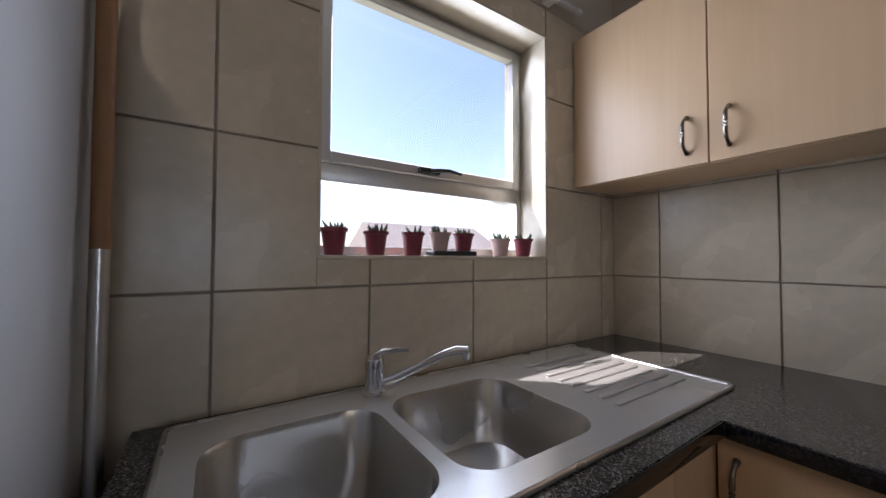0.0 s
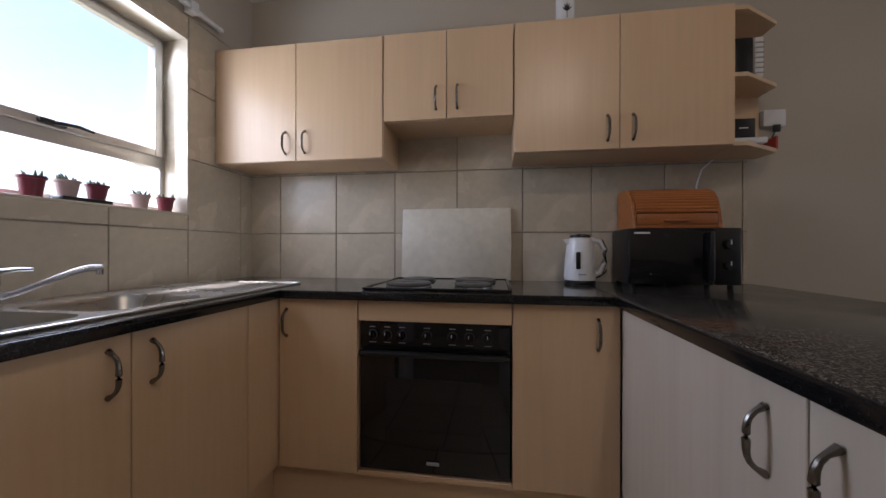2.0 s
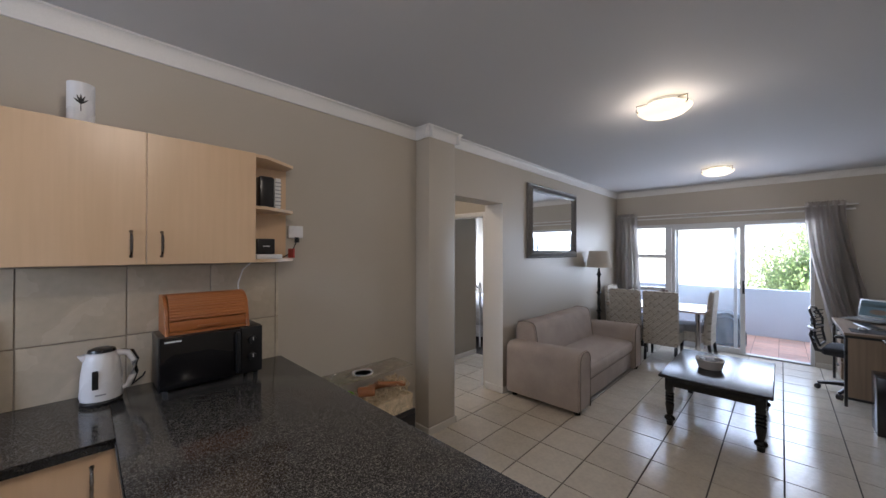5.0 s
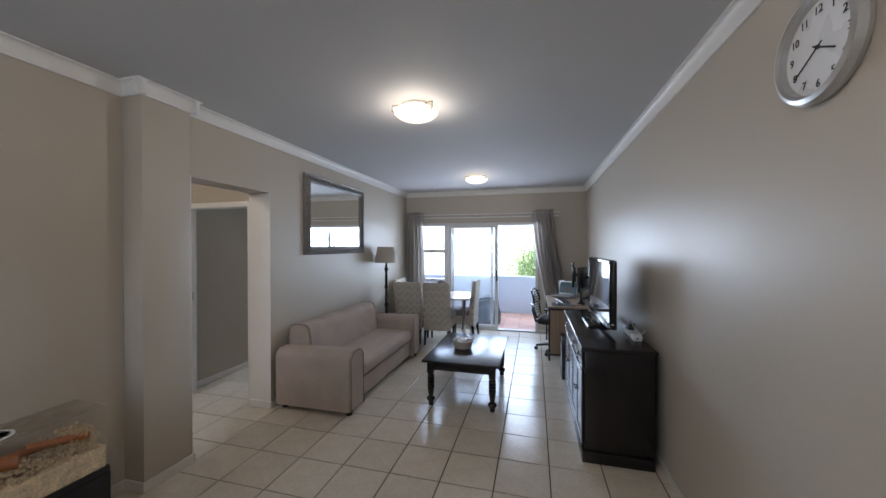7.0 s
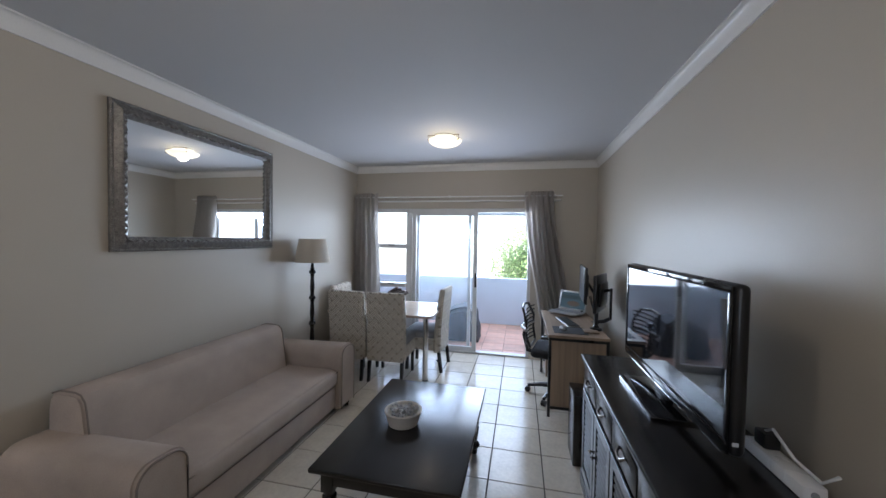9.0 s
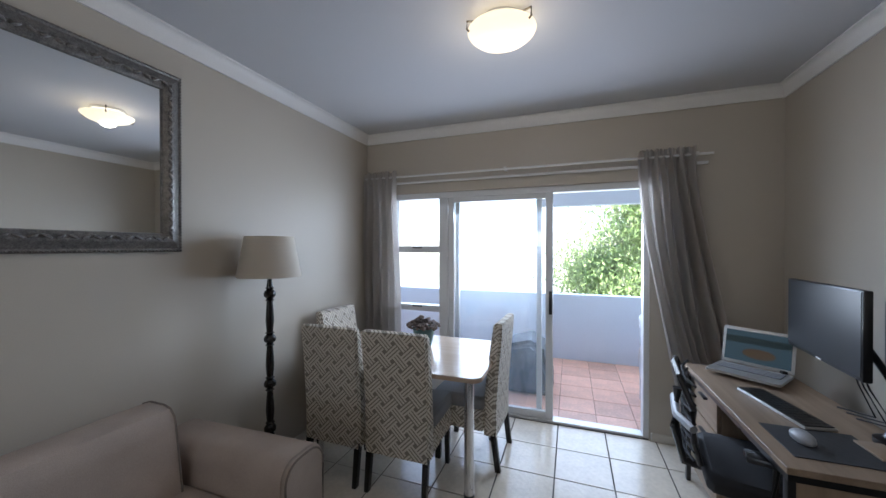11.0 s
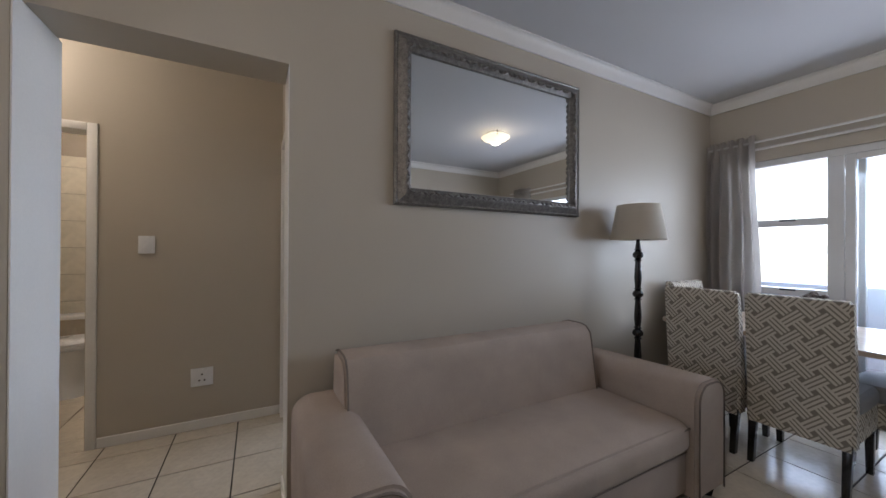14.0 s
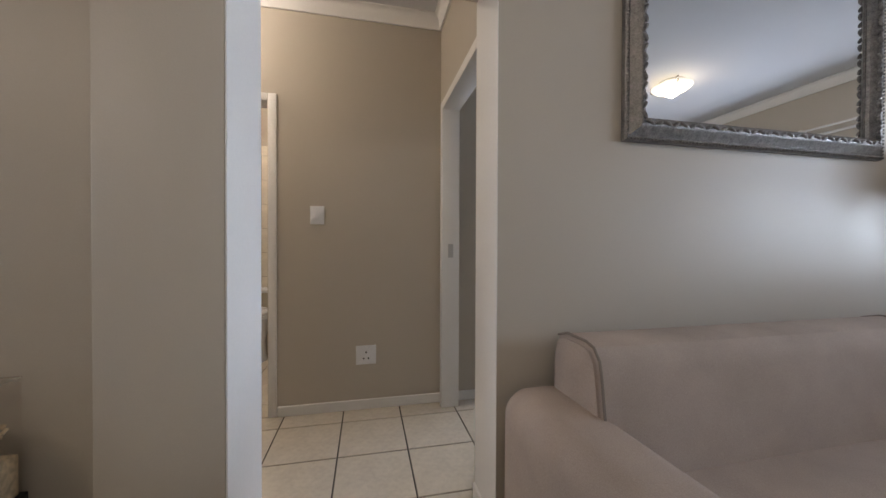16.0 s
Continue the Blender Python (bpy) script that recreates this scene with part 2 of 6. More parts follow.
M_ROOF = mat("grey_roof_tile", (0.25, 0.22, 0.21), 0.85, 0, 0.2, 3, 40, 0.2)
M_GROUND = mat("dry_grass_ground", (0.30, 0.30, 0.22), 0.95, 0, 0.3, 0.4, 8, 0.2)
M_RED = mat("plum_pot_plastic", (0.17, 0.025, 0.04), 0.4, 0, 0.15, 8, 80, 0.03)
M_PINK = mat("dusty_pink_pot", (0.42, 0.30, 0.28), 0.5, 0, 0.12, 8, 80, 0.03)
M_SUCC = mat("succulent_leaf", (0.11, 0.15, 0.09), 0.5, 0, 0.25, 20, 100, 0.05)
M_SOIL = mat("potting_soil", (0.045, 0.03, 0.02), 0.95, 0, 0.3, 30, 200, 0.4)
M_SHAVE = mat("wood_shavings", (0.64, 0.51, 0.33), 0.9, 0, 0.45, 25, 90, 0.6)
M_TEAL = mat("teal_pot", (0.07, 0.15, 0.15), 0.4, 0, 0.1, 6, 80, 0.03)
M_GREY = mat("grey_plastic", (0.30, 0.31, 0.33), 0.4, 0, 0.08, 6, 150, 0.02)
M_STONEBOWL = mat("pale_stone_bowl", (0.50, 0.47, 0.43), 0.6, 0, 0.1, 10, 80, 0.1)
M_PEBBLE = mat("glass_pebbles", (0.45, 0.45, 0.46), 0.12, 0.4, 0.5, 60, 200, 0.2)
M_INK = mat("black_ink", (0.02, 0.02, 0.02), 0.6, 0, 0.1, 5, 50, 0.0)
M_PRINT = mat("pale_marking", (0.7, 0.7, 0.7), 0.5, 0, 0.05, 5, 50, 0.0)
M_ORANGE = mat("orange_sleeve", (0.28, 0.14, 0.06), 0.5, 0, 0.1, 5, 50, 0.0)
M_REDCARD = mat("red_card", (0.45, 0.05, 0.04), 0.5, 0, 0.1, 5, 50, 0.0)
M_LIME = mat("lime_plastic", (0.35, 0.62, 0.05), 0.4, 0, 0.1, 5, 50, 0.0)
M_COVER = mat("dark_weather_cover", (0.035, 0.037, 0.042), 0.6, 0, 0.25, 5, 40, 0.2)
M_BED = mat("floral_bed_linen", (0.62, 0.60, 0.60), 0.9, 0, 0.35, 14, 60, 0.1)


def cloth(m, amount):
    """Lets light through a thin cloth."""
    nt = m.node_tree
    b, out = nt.nodes["Principled BSDF"], nt.nodes["Material Output"]
    tl, mx = nt.nodes.new("ShaderNodeBsdfTranslucent"), nt.nodes.new("ShaderNodeMixShader")
    tl.inputs[0].default_value = (0.6, 0.56, 0.52, 1)
    mx.inputs[0].default_value = amount
    nt.links.new(b.outputs[0], mx.inputs[1]); nt.links.new(tl.outputs[0], mx.inputs[2]); nt.links.new(mx.outputs[0], out.inputs[0])


cloth(M_CURTAIN, 0.45)
cloth(M_SHADE, 0.3)
cloth(M_LEAF, 0.3)

# ---- mesh helpers, all in world metres ----
def bm_new():
    return bmesh.new()


def box(bm, x0, x1, y0, y1, z0, z1, bev=0.0, seg=2):
    m = Matrix.LocRotScale(((x0 + x1) / 2, (y0 + y1) / 2, (z0 + z1) / 2), None, (abs(x1 - x0), abs(y1 - y0), abs(z1 - z0)))
    vs = bmesh.ops.create_cube(bm, size=1, matrix=m)["verts"]
    if bev:
        es = list({e for v in vs for e in v.link_edges})
        bmesh.ops.bevel(bm, geom=es, offset=bev, segments=seg, affect="EDGES", profile=0.5)
    return bm


def cbox(*a, **k):
    return box(bm_new(), *a, **k)


def cyl(bm, a, b, r0, r1=None, n=20):
    """A round bar from a to b."""
    a, b = Vector(a), Vector(b)
    d = b - a
    m = Matrix.Translation((a + b) / 2) @ d.to_track_quat("Z", "Y").to_matrix().to_4x4()
    bmesh.ops.create_cone(bm, cap_ends=True, segments=n, radius1=r0, radius2=r0 if r1 is None else r1, depth=d.length, matrix=m)
    return bm


def lathe(bm, prof, x, y, z=0.0, n=28):
    """Turned shape: profile of (radius, height) about an upright axis."""
    rings = [[bm.verts.new((x + r * math.cos(2 * math.pi * i / n), y + r * math.sin(2 * math.pi * i / n), z + h)) for i in range(n)] for r, h in prof]
    for p, q in zip(rings, rings[1:]):
        for i in range(n):
            bm.faces.new((p[i], p[(i + 1) % n], q[(i + 1) % n], q[i]))
    bm.faces.new(list(reversed(rings[0])))
    bm.faces.new(rings[-1])
    return bm


def tube(bm, pts, r, n=10):
    """A bent round bar through the points."""
    pts = [Vector(p) for p in pts]
    rings = []
    for i, p in enumerate(pts):
        d = (pts[min(i + 1, len(pts) - 1)] - pts[max(i - 1, 0)]).normalized()
        q = d.to_track_quat("Z", "Y")
        rr = r[i] if isinstance(r, (list, tuple)) else r
        rings.append([bm.verts.new(p + q @ Vector((rr * math.cos(2 * math.pi * k / n), rr * math.sin(2 * math.pi * k / n), 0))) for k in range(n)])
    for p, q in zip(rings, rings[1:]):
        for k in range(n):
            bm.faces.new((p[k], p[(k + 1) % n], q[(k + 1) % n], q[k]))
    bm.faces.new(list(reversed(rings[0])))
    bm.faces.new(rings[-1])
    return bm


def prism(bm, poly, lo, hi, axis="z", bev=0.0, seg=2):
    """A flat outline pushed out along an axis. poly holds the two other coordinates, in x, y, z order."""
    def at(u, v, w):
        return {"z": (u, v, w), "y": (u, w, v), "x": (w, u, v)}[axis]
    a = [bm.verts.new(at(u, v, lo)) for u, v in poly]
    b = [bm.verts.new(at(u, v, hi)) for u, v in poly]
    fs = [bm.faces.new(a), bm.faces.new(list(reversed(b)))]
    for i in range(len(poly)):
        j = (i + 1) % len(poly)
        fs.append(bm.faces.new((a[i], b[i], b[j], a[j])))
    bmesh.ops.recalc_face_normals(bm, faces=fs)
    if bev:
        bmesh.ops.bevel(bm, geom=list({e for f in fs[:2] for e in f.edges}), offset=bev, segments=seg, affect="EDGES")
    return bm


def rounded(x0, x1, y0, y1, r, n=6):
    pts = []
    for cx, cy, a in ((x1 - r, y1 - r, 0), (x0 + r, y1 - r, 90), (x0 + r, y0 + r, 180), (x1 - r, y0 + r, 270)):
        pts += [(cx + r * math.cos(radians(a + 90 * k / n)), cy + r * math.sin(radians(a + 90 * k / n))) for k in range(n + 1)]
    return pts


def finish(name, bm, material, smooth=True):
    bmesh.ops.recalc_face_normals(bm, faces=bm.faces)
    me = bpy.data.meshes.new(name)
    bm.to_mesh(me)
    bm.free()
    me.materials.append(material)
    if smooth:
        me.shade_smooth()
        me.set_sharp_from_angle(angle=radians(35))
    return me


def base_of(ob):
    v = Vector((0, 0, 0))
    while ob is not None:
        v += ob.location
        ob = ob.parent
    return v


def part(name, bm, material, parent, label=""):
    """Links a mesh under a thing or a part; its vertices are given in the world."""
    bmesh.ops.translate(bm, verts=bm.verts, vec=-base_of(parent))
    ob = new(name, finish(name, bm, material))
    ob.parent = parent
    return tagged(ob, label)


def thing(name, label, category, loc=(0, 0, 0), group=""):
    ob = new(name)
    ob.location = loc
    ob.empty_display_size = 0.05
    return tagged(ob, label, category, group)


def solid(name, bm, material, label, category, group=""):
    return tagged(new(name, finish(name, bm, material)), label, category, group)


def setting(name, bm, material, label="", category="wall"):
    return tagged(new(name, finish(name, bm, material)), label, category, kind="structure")


def bow_handle(p, axis, out, length, parent, r=0.005):
    """A bowed cabinet handle with two feet. p: middle; axis: along; out: away from the door."""
    p, axis, out = Vector(p), Vector(axis), Vector(out)
    pts = []
    for i in range(13):
        s = i / 12 * 2 - 1
        pts.append(p + axis * (s * length / 2) + out * (0.030 * (1 - s ** 4) + 0.001))
    rad = [r * (1.35 - 0.5 * abs(i / 6 - 1)) for i in range(13)]
    rad[0] = rad[-1] = r * 1.5
    return part("handle", tube(bm_new(), pts, rad, 8), M_PEWTER, parent, "bowed dark metal handle")


# ---- large structure ----
XL, XR, XK, YW, YF, ZC = -1.836, 1.526, 1.630, 0.908, -7.84, 2.64
setting("floor_slab", cbox(-2.06, 4.6, -8.0, 1.15, -0.25, -0.006), M_GROUT, "dark grout bed under the floor tiles", "floor")
setting("ceiling", cbox(-2.06, 4.6, -8.06, 1.15, ZC, ZC + 0.15), M_CEIL, "flat white painted ceiling", "ceiling")
# window wall of the kitchen, with its opening
wb = bm_new()
WX0, WX1, WZ0, WZ1 = 0.36, 1.19, 1.235, 2.07
box(wb, XL - 0.2, WX0, YW, YW + 0.22, -0.2, ZC)
box(wb, WX1, 4.6, YW, YW + 0.22, -0.2, ZC)
box(wb, WX0, WX1, YW, YW + 0.22, -0.2, WZ0 - 0.012)
box(wb, WX0, WX1, YW, YW + 0.22, WZ1, ZC)
wall_window = setting("wall_north", wb, M_WGROUT, "tiled kitchen wall around the window")
# kitchen side wall, column, living room wall with the passage opening
wall_kitchen = setting("wall_east_kitchen", cbox(XK, XK + 0.22, -2.938, YW, -0.2, ZC), M_WALL, "taupe painted kitchen wall")
setting("column", cbox(1.465, 1.795, -3.265, -2.940, -0.2, ZC, bev=0.006), M_WALL, "taupe painted square column", "column")
wb = bm_new()
box(wb, XR, 1.76, YF, -4.118, -0.2, ZC)
box(wb, XR, 1.76, -4.118, -3.267, 2.10, ZC)
setting("wall_east_living", wb, M_WALL, "taupe painted living room wall with a passage opening")
setting("opening_lining", cbox(1.520, 1.764, -4.1175, -4.1145, 0.06, 2.098), M_TRIM, "white painted side of the passage opening", "trim")
setting("opening_lining_column", cbox(1.4655, 1.799, -3.2705, -3.266, 0.066, 2.098), M_TRIM, "white painted side of the passage opening", "trim")
setting("wall_west", cbox(XL - 0.22, XL, -8.0, 1.12, -0.2, ZC), M_WALL, "long taupe painted wall with a soft sheen")
# sliding door wall
DX0, DX1, DZ = -1.015, 1.26, 2.03
wb = bm_new()
box(wb, XL, DX0, YF - 0.2, YF, -0.2, ZC)
box(wb, DX1, 1.76, YF - 0.2, YF, -0.2, ZC)
box(wb, DX0, DX1, YF - 0.2, YF, DZ, ZC)
setting("wall_south", wb, M_WALL, "taupe painted wall around the sliding door")
# passage, bathroom and bedroom behind the opening
wb = bm_new()
box(wb, 2.704, 2.82, -5.12, -3.06, -0.2, ZC)
box(wb, 2.704, 2.82, -3.06, -2.28, 2.02, ZC)
box(wb, 2.704, 2.82, -2.28, 0.9, -0.2, ZC)
box(wb, 2.704, 2.82, -7.88, -6.6, -0.2, ZC)
setting("wall_passage_back", wb, M_WALL, "taupe passage wall with a bathroom doorway")
wb = bm_new()
box(wb, 2.62, 2.704, -4.26, -4.16, -0.2, ZC)
box(wb, 1.76, 2.62, -4.26, -4.16, 2.03, ZC)
setting("wall_passage_end", wb, M_WALL, "taupe passage wall with a bedroom doorway")
setting("wall_passage_near", cbox(1.85, 2.704, -2.0, -1.88, -0.2, ZC), M_WALL, "plain passage wall")
wb = bm_new()
box(wb, 4.4, 4.55, -8.0, 0.9, -0.2, ZC)
box(wb, 1.76, 4.4, -8.04, -7.9, -0.2, ZC)
setting("wall_outer", wb, M_WALL, "plain outer wall of the flat")
bath_wall = setting("wall_bathroom", cbox(2.82, 4.4, -3.32, -3.2, -0.2, ZC), M_WALL, "plain bathroom wall")
setting("wall_bathroom_near", cbox(2.82, 4.28, -2.36, -2.26, -0.2, ZC), M_WALL, "plain bathroom wall")
bath_tiles = setting("wall_bathroom_tiled", cbox(4.28, 4.395, -3.2, -1.9, -0.2, ZC), M_WGROUT, "pale tiled bathroom wall")


def cornice(name, a, b, inward, drop=0.092, deep=0.053):
    """Coved plaster cornice from a to b; inward points into the room."""
    a, b, inward = Vector((*a, 0)), Vector((*b, 0)), Vector((*inward, 0))
    prof = [(0.0, 0.0), (0.0, -drop), (0.012, -drop), (0.014, -drop + 0.014)]
    prof += [(0.016 + (deep - 0.032) * (1 - math.cos(t)), -drop + 0.016 + (drop - 0.030) * math.sin(t)) for t in (0.2, 0.5, 0.8, 1.1, 1.4)]
    prof += [(deep - 0.014, -0.012), (deep, -0.010), (deep, 0.0)]
    bm = bm_new()
    rows = [[bm.verts.new(p + inward * (u + 0.001) + Vector((0, 0, ZC - 0.002 + w))) for u, w in prof] for p in (a, b)]
    n = len(prof)
    for i in range(n):
        bm.faces.new((rows[0][i], rows[0][(i + 1) % n], rows[1][(i + 1) % n], rows[1][i]))
    bm.faces.new(rows[0]); bm.faces.new(list(reversed(rows[1])))
    return setting(name, bm, M_TRIM, "white coved plaster cornice", "cornice")


cornice("cornice_west", (XL, YF), (XL, YW), (1, 0))
cornice("cornice_south", (XL, YF), (XR, YF), (0, 1))
cornice("cornice_east", (XR, YF), (XR, -3.267), (-1, 0))
cornice("cornice_column", (1.465, -3.319), (1.465, -2.886), (-1, 0))
cornice("cornice_column_side", (1.412, -2.939), (XK, -2.939), (0, 1))
cornice("cornice_column_back", (1.412, -3.266), (XR, -3.266), (0, -1))
cornice("cornice_kitchen", (XK, -2.938), (XK, YW), (-1, 0))
cornice("cornice_north", (XL, YW), (XK, YW), (0, -1))
cornice("cornice_passage", (2.704, -4.16), (2.704, -2.0), (-1, 0))
cornice("cornice_passage_end", (1.76, -4.16), (2.704, -4.16), (0, 1))


def skirting(x0, x1, y0, y1, h=0.065, material=None):
    bm = cbox(x0, x1, y0, y1, 0.0, h, bev=0.004, seg=1)
    setting("baseboard", bm, material or M_SKIRT, "low painted skirting", "skirting")


skirting(XR - 0.014, XR, YF, -4.118); skirting(XR - 0.014, 1.764, -4.119, -4.105, 0.075, M_TRIM)
skirting(XL, XL + 0.014, YF, YW); skirting(1.452, 1.466, -3.27, -2.930); skirting(1.452, XK, -2.941, -2.927)
skirting(XK - 0.014, XK, -2.927, -1.80); skirting(2.690, 2.704, -4.16, -3.118, 0.065, M_TRIM); skirting(2.690, 2.704, -5.12, -4.27, 0.065, M_TRIM)
skirting(XL, DX0 - 0.01, YF, YF + 0.014); skirting(DX1, XR, YF, YF + 0.014); skirting(1.452, 1.80, -3.284, -3.271)


def door_frame(name, x0, x1, y0, y1, h, along, w=0.06):
    """White timber lining and architrave round a doorway."""
    f = tagged(thing(name, "white painted timber door frame", "door frame", ((x0 + x1) / 2, (y0 + y1) / 2, 0)), kind="structure")
    for nm, a, b, c, d, z0, z1 in ((("jamb", x0, x0 + w, y0, y1, 0, h) if along == "x" else ("jamb", x0, x1, y0, y0 + w, 0, h)),
                                   (("jamb", x1 - w, x1, y0, y1, 0, h) if along == "x" else ("jamb", x0, x1, y1 - w, y1, 0, h)),
                                   (("head", x0 + w, x1 - w, y0, y1, h - w, h) if along == "x" else ("head", x0, x1, y0 + w, y1 - w, h - w, h))):
        part(nm, cbox(a, b, c, d, z0, z1, bev=0.005), M_TRIM, f)
    return f


fr = door_frame("door_frame_bedroom", 1.766, 2.66, -4.268, -4.148, 2.032, "x", 0.055)
part("strike_plate", cbox(2.597, 2.604, -4.225, -4.19, 1.0, 1.09, bev=0.002), M_STEEL, fr, "steel strike plate")
door_frame("door_frame_bathroom", 2.692, 2.83, -3.115, -2.25, 2.02, "y", 0.05)

# kitchen window
kw = tagged(thing("window_1", "silver aluminium kitchen window with a top-hung sash", "window", (0.775, 1.05, WZ0)), kind="structure")


def bars(parent, name, x0, x1, z0, z1, y0, y1, w, material):
    for a, b, c, d in ((x0, x0 + w, z0, z1), (x1 - w, x1, z0, z1), (x0 + w, x1 - w, z0, z0 + w), (x0 + w, x1 - w, z1 - w, z1)):
        part(name, cbox(a, b, y0, y1, c, d, bev=0.003, seg=1), material, parent)


bars(kw, "window_frame", WX0, WX1, WZ0, WZ1, 1.030, 1.075, 0.028, M_SILVER)
part("transom", cbox(WX0 + 0.028, WX1 - 0.028, 1.026, 1.078, 1.445, 1.50, bev=0.004), M_SILVER, kw)
bars(kw, "sash", WX0 + 0.029, WX1 - 0.029, 1.497, WZ1 - 0.029, 1.015, 1.05, 0.034, M_SILVER)
for z0, z1 in ((WZ0 + 0.028, 1.445), (1.52, WZ1 - 0.05)):
    p = part("pane", cbox(WX0 + 0.03, WX1 - 0.03, 1.052, 1.056, z0, z1), M_GLASS, kw)
    p.visible_shadow = False
lv = part("latch", cbox(0.70, 0.78, 1.000, 1.016, 1.505, 1.523, bev=0.003), M_BLACK, kw, "black window latch")
part("latch_lever", tube(bm_new(), [(0.745, 1.0, 1.514), (0.76, 0.985, 1.514), (0.80, 0.98, 1.517), (0.85, 0.98, 1.512)], [0.008, 0.008, 0.007, 0.005], 8), M_BLACK, lv)
setting("window_sill", cbox(WX0, WX1, YW - 0.006, 1.03, WZ0 - 0.012, WZ0, bev=0.003), M_WTILE, "beige tiled window sill", "sill")
for nm, a in (("reveal_side", (WX0, WX0 + 0.008, YW - 0.006, 1.03, WZ0, WZ1)), ("reveal_side", (WX1 - 0.008, WX1, YW - 0.006, 1.03, WZ0, WZ1)), ("reveal_head", (WX0 + 0.008, WX1 - 0.008, YW - 0.006, 1.03, WZ1 - 0.008, WZ1))):
    setting(nm, cbox(*a), M_WTILE, "beige tiled window reveal", "reveal")
br = thing("blind_rail", "white blind rail above the kitchen window", "blind rail", (0.8, 0.88, 2.2))
part("rail", cbox(0.25, 1.36, 0.862, 0.884, 2.195, 2.215, bev=0.004), M_WHITE, br)
part("bracket", cbox(1.16, 1.20, 0.855, YW - 0.008, 2.18, 2.235, bev=0.003), M_WHITE, br)
part("bracket", cbox(0.35, 0.39, 0.855, YW - 0.008, 2.18, 2.235, bev=0.003), M_WHITE, br)

# sliding door and side window
sd = tagged(thing("door_1", "silver-white aluminium sliding door, half open to the balcony", "sliding door", (0.1, YF - 0.06, 0)), kind="structure")
Y0, Y1 = YF - 0.11, YF - 0.02
for a in ((DX0, DX0 + 0.04, 0, DZ), (DX1 - 0.04, DX1, 0, DZ), (0.655, 0.745, 0.0, DZ - 0.055)):
    part("frame_post", cbox(a[0], a[1], Y0, Y1, a[2], a[3], bev=0.004, seg=1), M_ALU, sd)
part("frame_head", cbox(DX0 + 0.04, DX1 - 0.04, Y0, Y1, DZ - 0.055, DZ, bev=0.004, seg=1), M_ALU, sd)
part("threshold", cbox(DX0 + 0.04, 0.655, Y0, Y1 + 0.01, 0.0, 0.022, bev=0.004, seg=1), M_SILVER, sd)
lf = part("leaf", cbox(-0.295, -0.235, YF - 0.065, YF - 0.025, 0.022, DZ - 0.055, bev=0.003, seg=1), M_ALU, sd)
part("stile", cbox(0.60, 0.652, YF - 0.065, YF - 0.025, 0.022, DZ - 0.055, bev=0.003, seg=1), M_ALU, lf)
part("rail", cbox(-0.235, 0.60, YF - 0.065, YF - 0.025, 0.022, 0.085, bev=0.003, seg=1), M_ALU, lf)
part("rail", cbox(-0.235, 0.60, YF - 0.065, YF - 0.025, DZ - 0.10, DZ - 0.055, bev=0.003, seg=1), M_ALU, lf)
part("pane", cbox(-0.235, 0.60, YF - 0.048, YF - 0.043, 0.085, DZ - 0.10), M_TINT, lf).visible_shadow = False
part("door_handle", cbox(-0.29, -0.262, YF - 0.024, YF - 0.004, 0.93, 1.13, bev=0.006), M_BLACK, lf, "black pull handle")
l2 = part("leaf", cbox(-0.20, -0.155, YF - 0.108, YF - 0.070, 0.022, DZ - 0.055, bev=0.003, seg=1), M_ALU, sd)
part("stile", cbox(0.56, 0.60, YF - 0.108, YF - 0.070, 0.022, DZ - 0.055, bev=0.003, seg=1), M_SILVER, l2)
part("pane", cbox(-0.155, 0.56, YF - 0.092, YF - 0.087, 0.05, DZ - 0.06), M_GLASS, l2).visible_shadow = False
for z in (0.42, 0.885, 1.455):
    part("transom", cbox(0.745, DX1 - 0.04, Y0 + 0.01, Y1, z, z + 0.06, bev=0.004, seg=1), M_ALU, sd)
part("side_panel", cbox(0.745, DX1 - 0.04, Y0 + 0.02, Y1 - 0.02, 0.0, 0.42), M_ALU, sd)
for z0, z1 in ((0.48, 0.885), (0.945, 1.455), (1.515, DZ - 0.055)):
    part("pane", cbox(0.745, DX1 - 0.04, YF - 0.062, YF - 0.058, z0, z1), M_GLASS, sd).visible_shadow = False
for z in (0.945, 1.515):
    part("latch", cbox(0.92, 1.02, YF - 0.02, YF - 0.004, z - 0.018, z - 0.004, bev=0.003), M_BLACK, sd, "black window latch")


# ---- kitchen ----
CX, CY, PY0, PY1, PX = 1.025, 0.318, -0.973, -1.775, -0.25   # worktop front lines
TOPZ = 0.90
wt = thing("worktop", "black speckled granite worktop running round the kitchen", "worktop", (1.3, 0.6, 0.86))
sx0, sx1, sy0, sy1 = 0.12, 0.85, 0.40, 0.80
for a in ((0.03, sx0, CY, YW - 0.009), (sx1, 1.619, CY, YW - 0.009), (sx0, sx1, CY, sy0), (sx0, sx1, sy1, YW - 0.009)):
    part("slab", cbox(a[0], a[1], a[2], a[3], TOPZ - 0.032, TOPZ), M_GRANITE, wt)
part("slab", cbox(CX, 1.619, PY0, CY, TOPZ - 0.032, TOPZ), M_GRANITE, wt)
part("front_edge", cbox(0.03, CX, CY - 0.005, CY, TOPZ - 0.034, TOPZ - 0.001, bev=0.002), M_EDGE, wt)
part("front_edge", cbox(CX - 0.005, CX, PY0, CY - 0.006, TOPZ - 0.034, TOPZ - 0.001, bev=0.002), M_EDGE, wt)
pen = thing("breakfast_bar_top", "black speckled granite peninsula top", "worktop", (0.6, -1.37, 0.87))
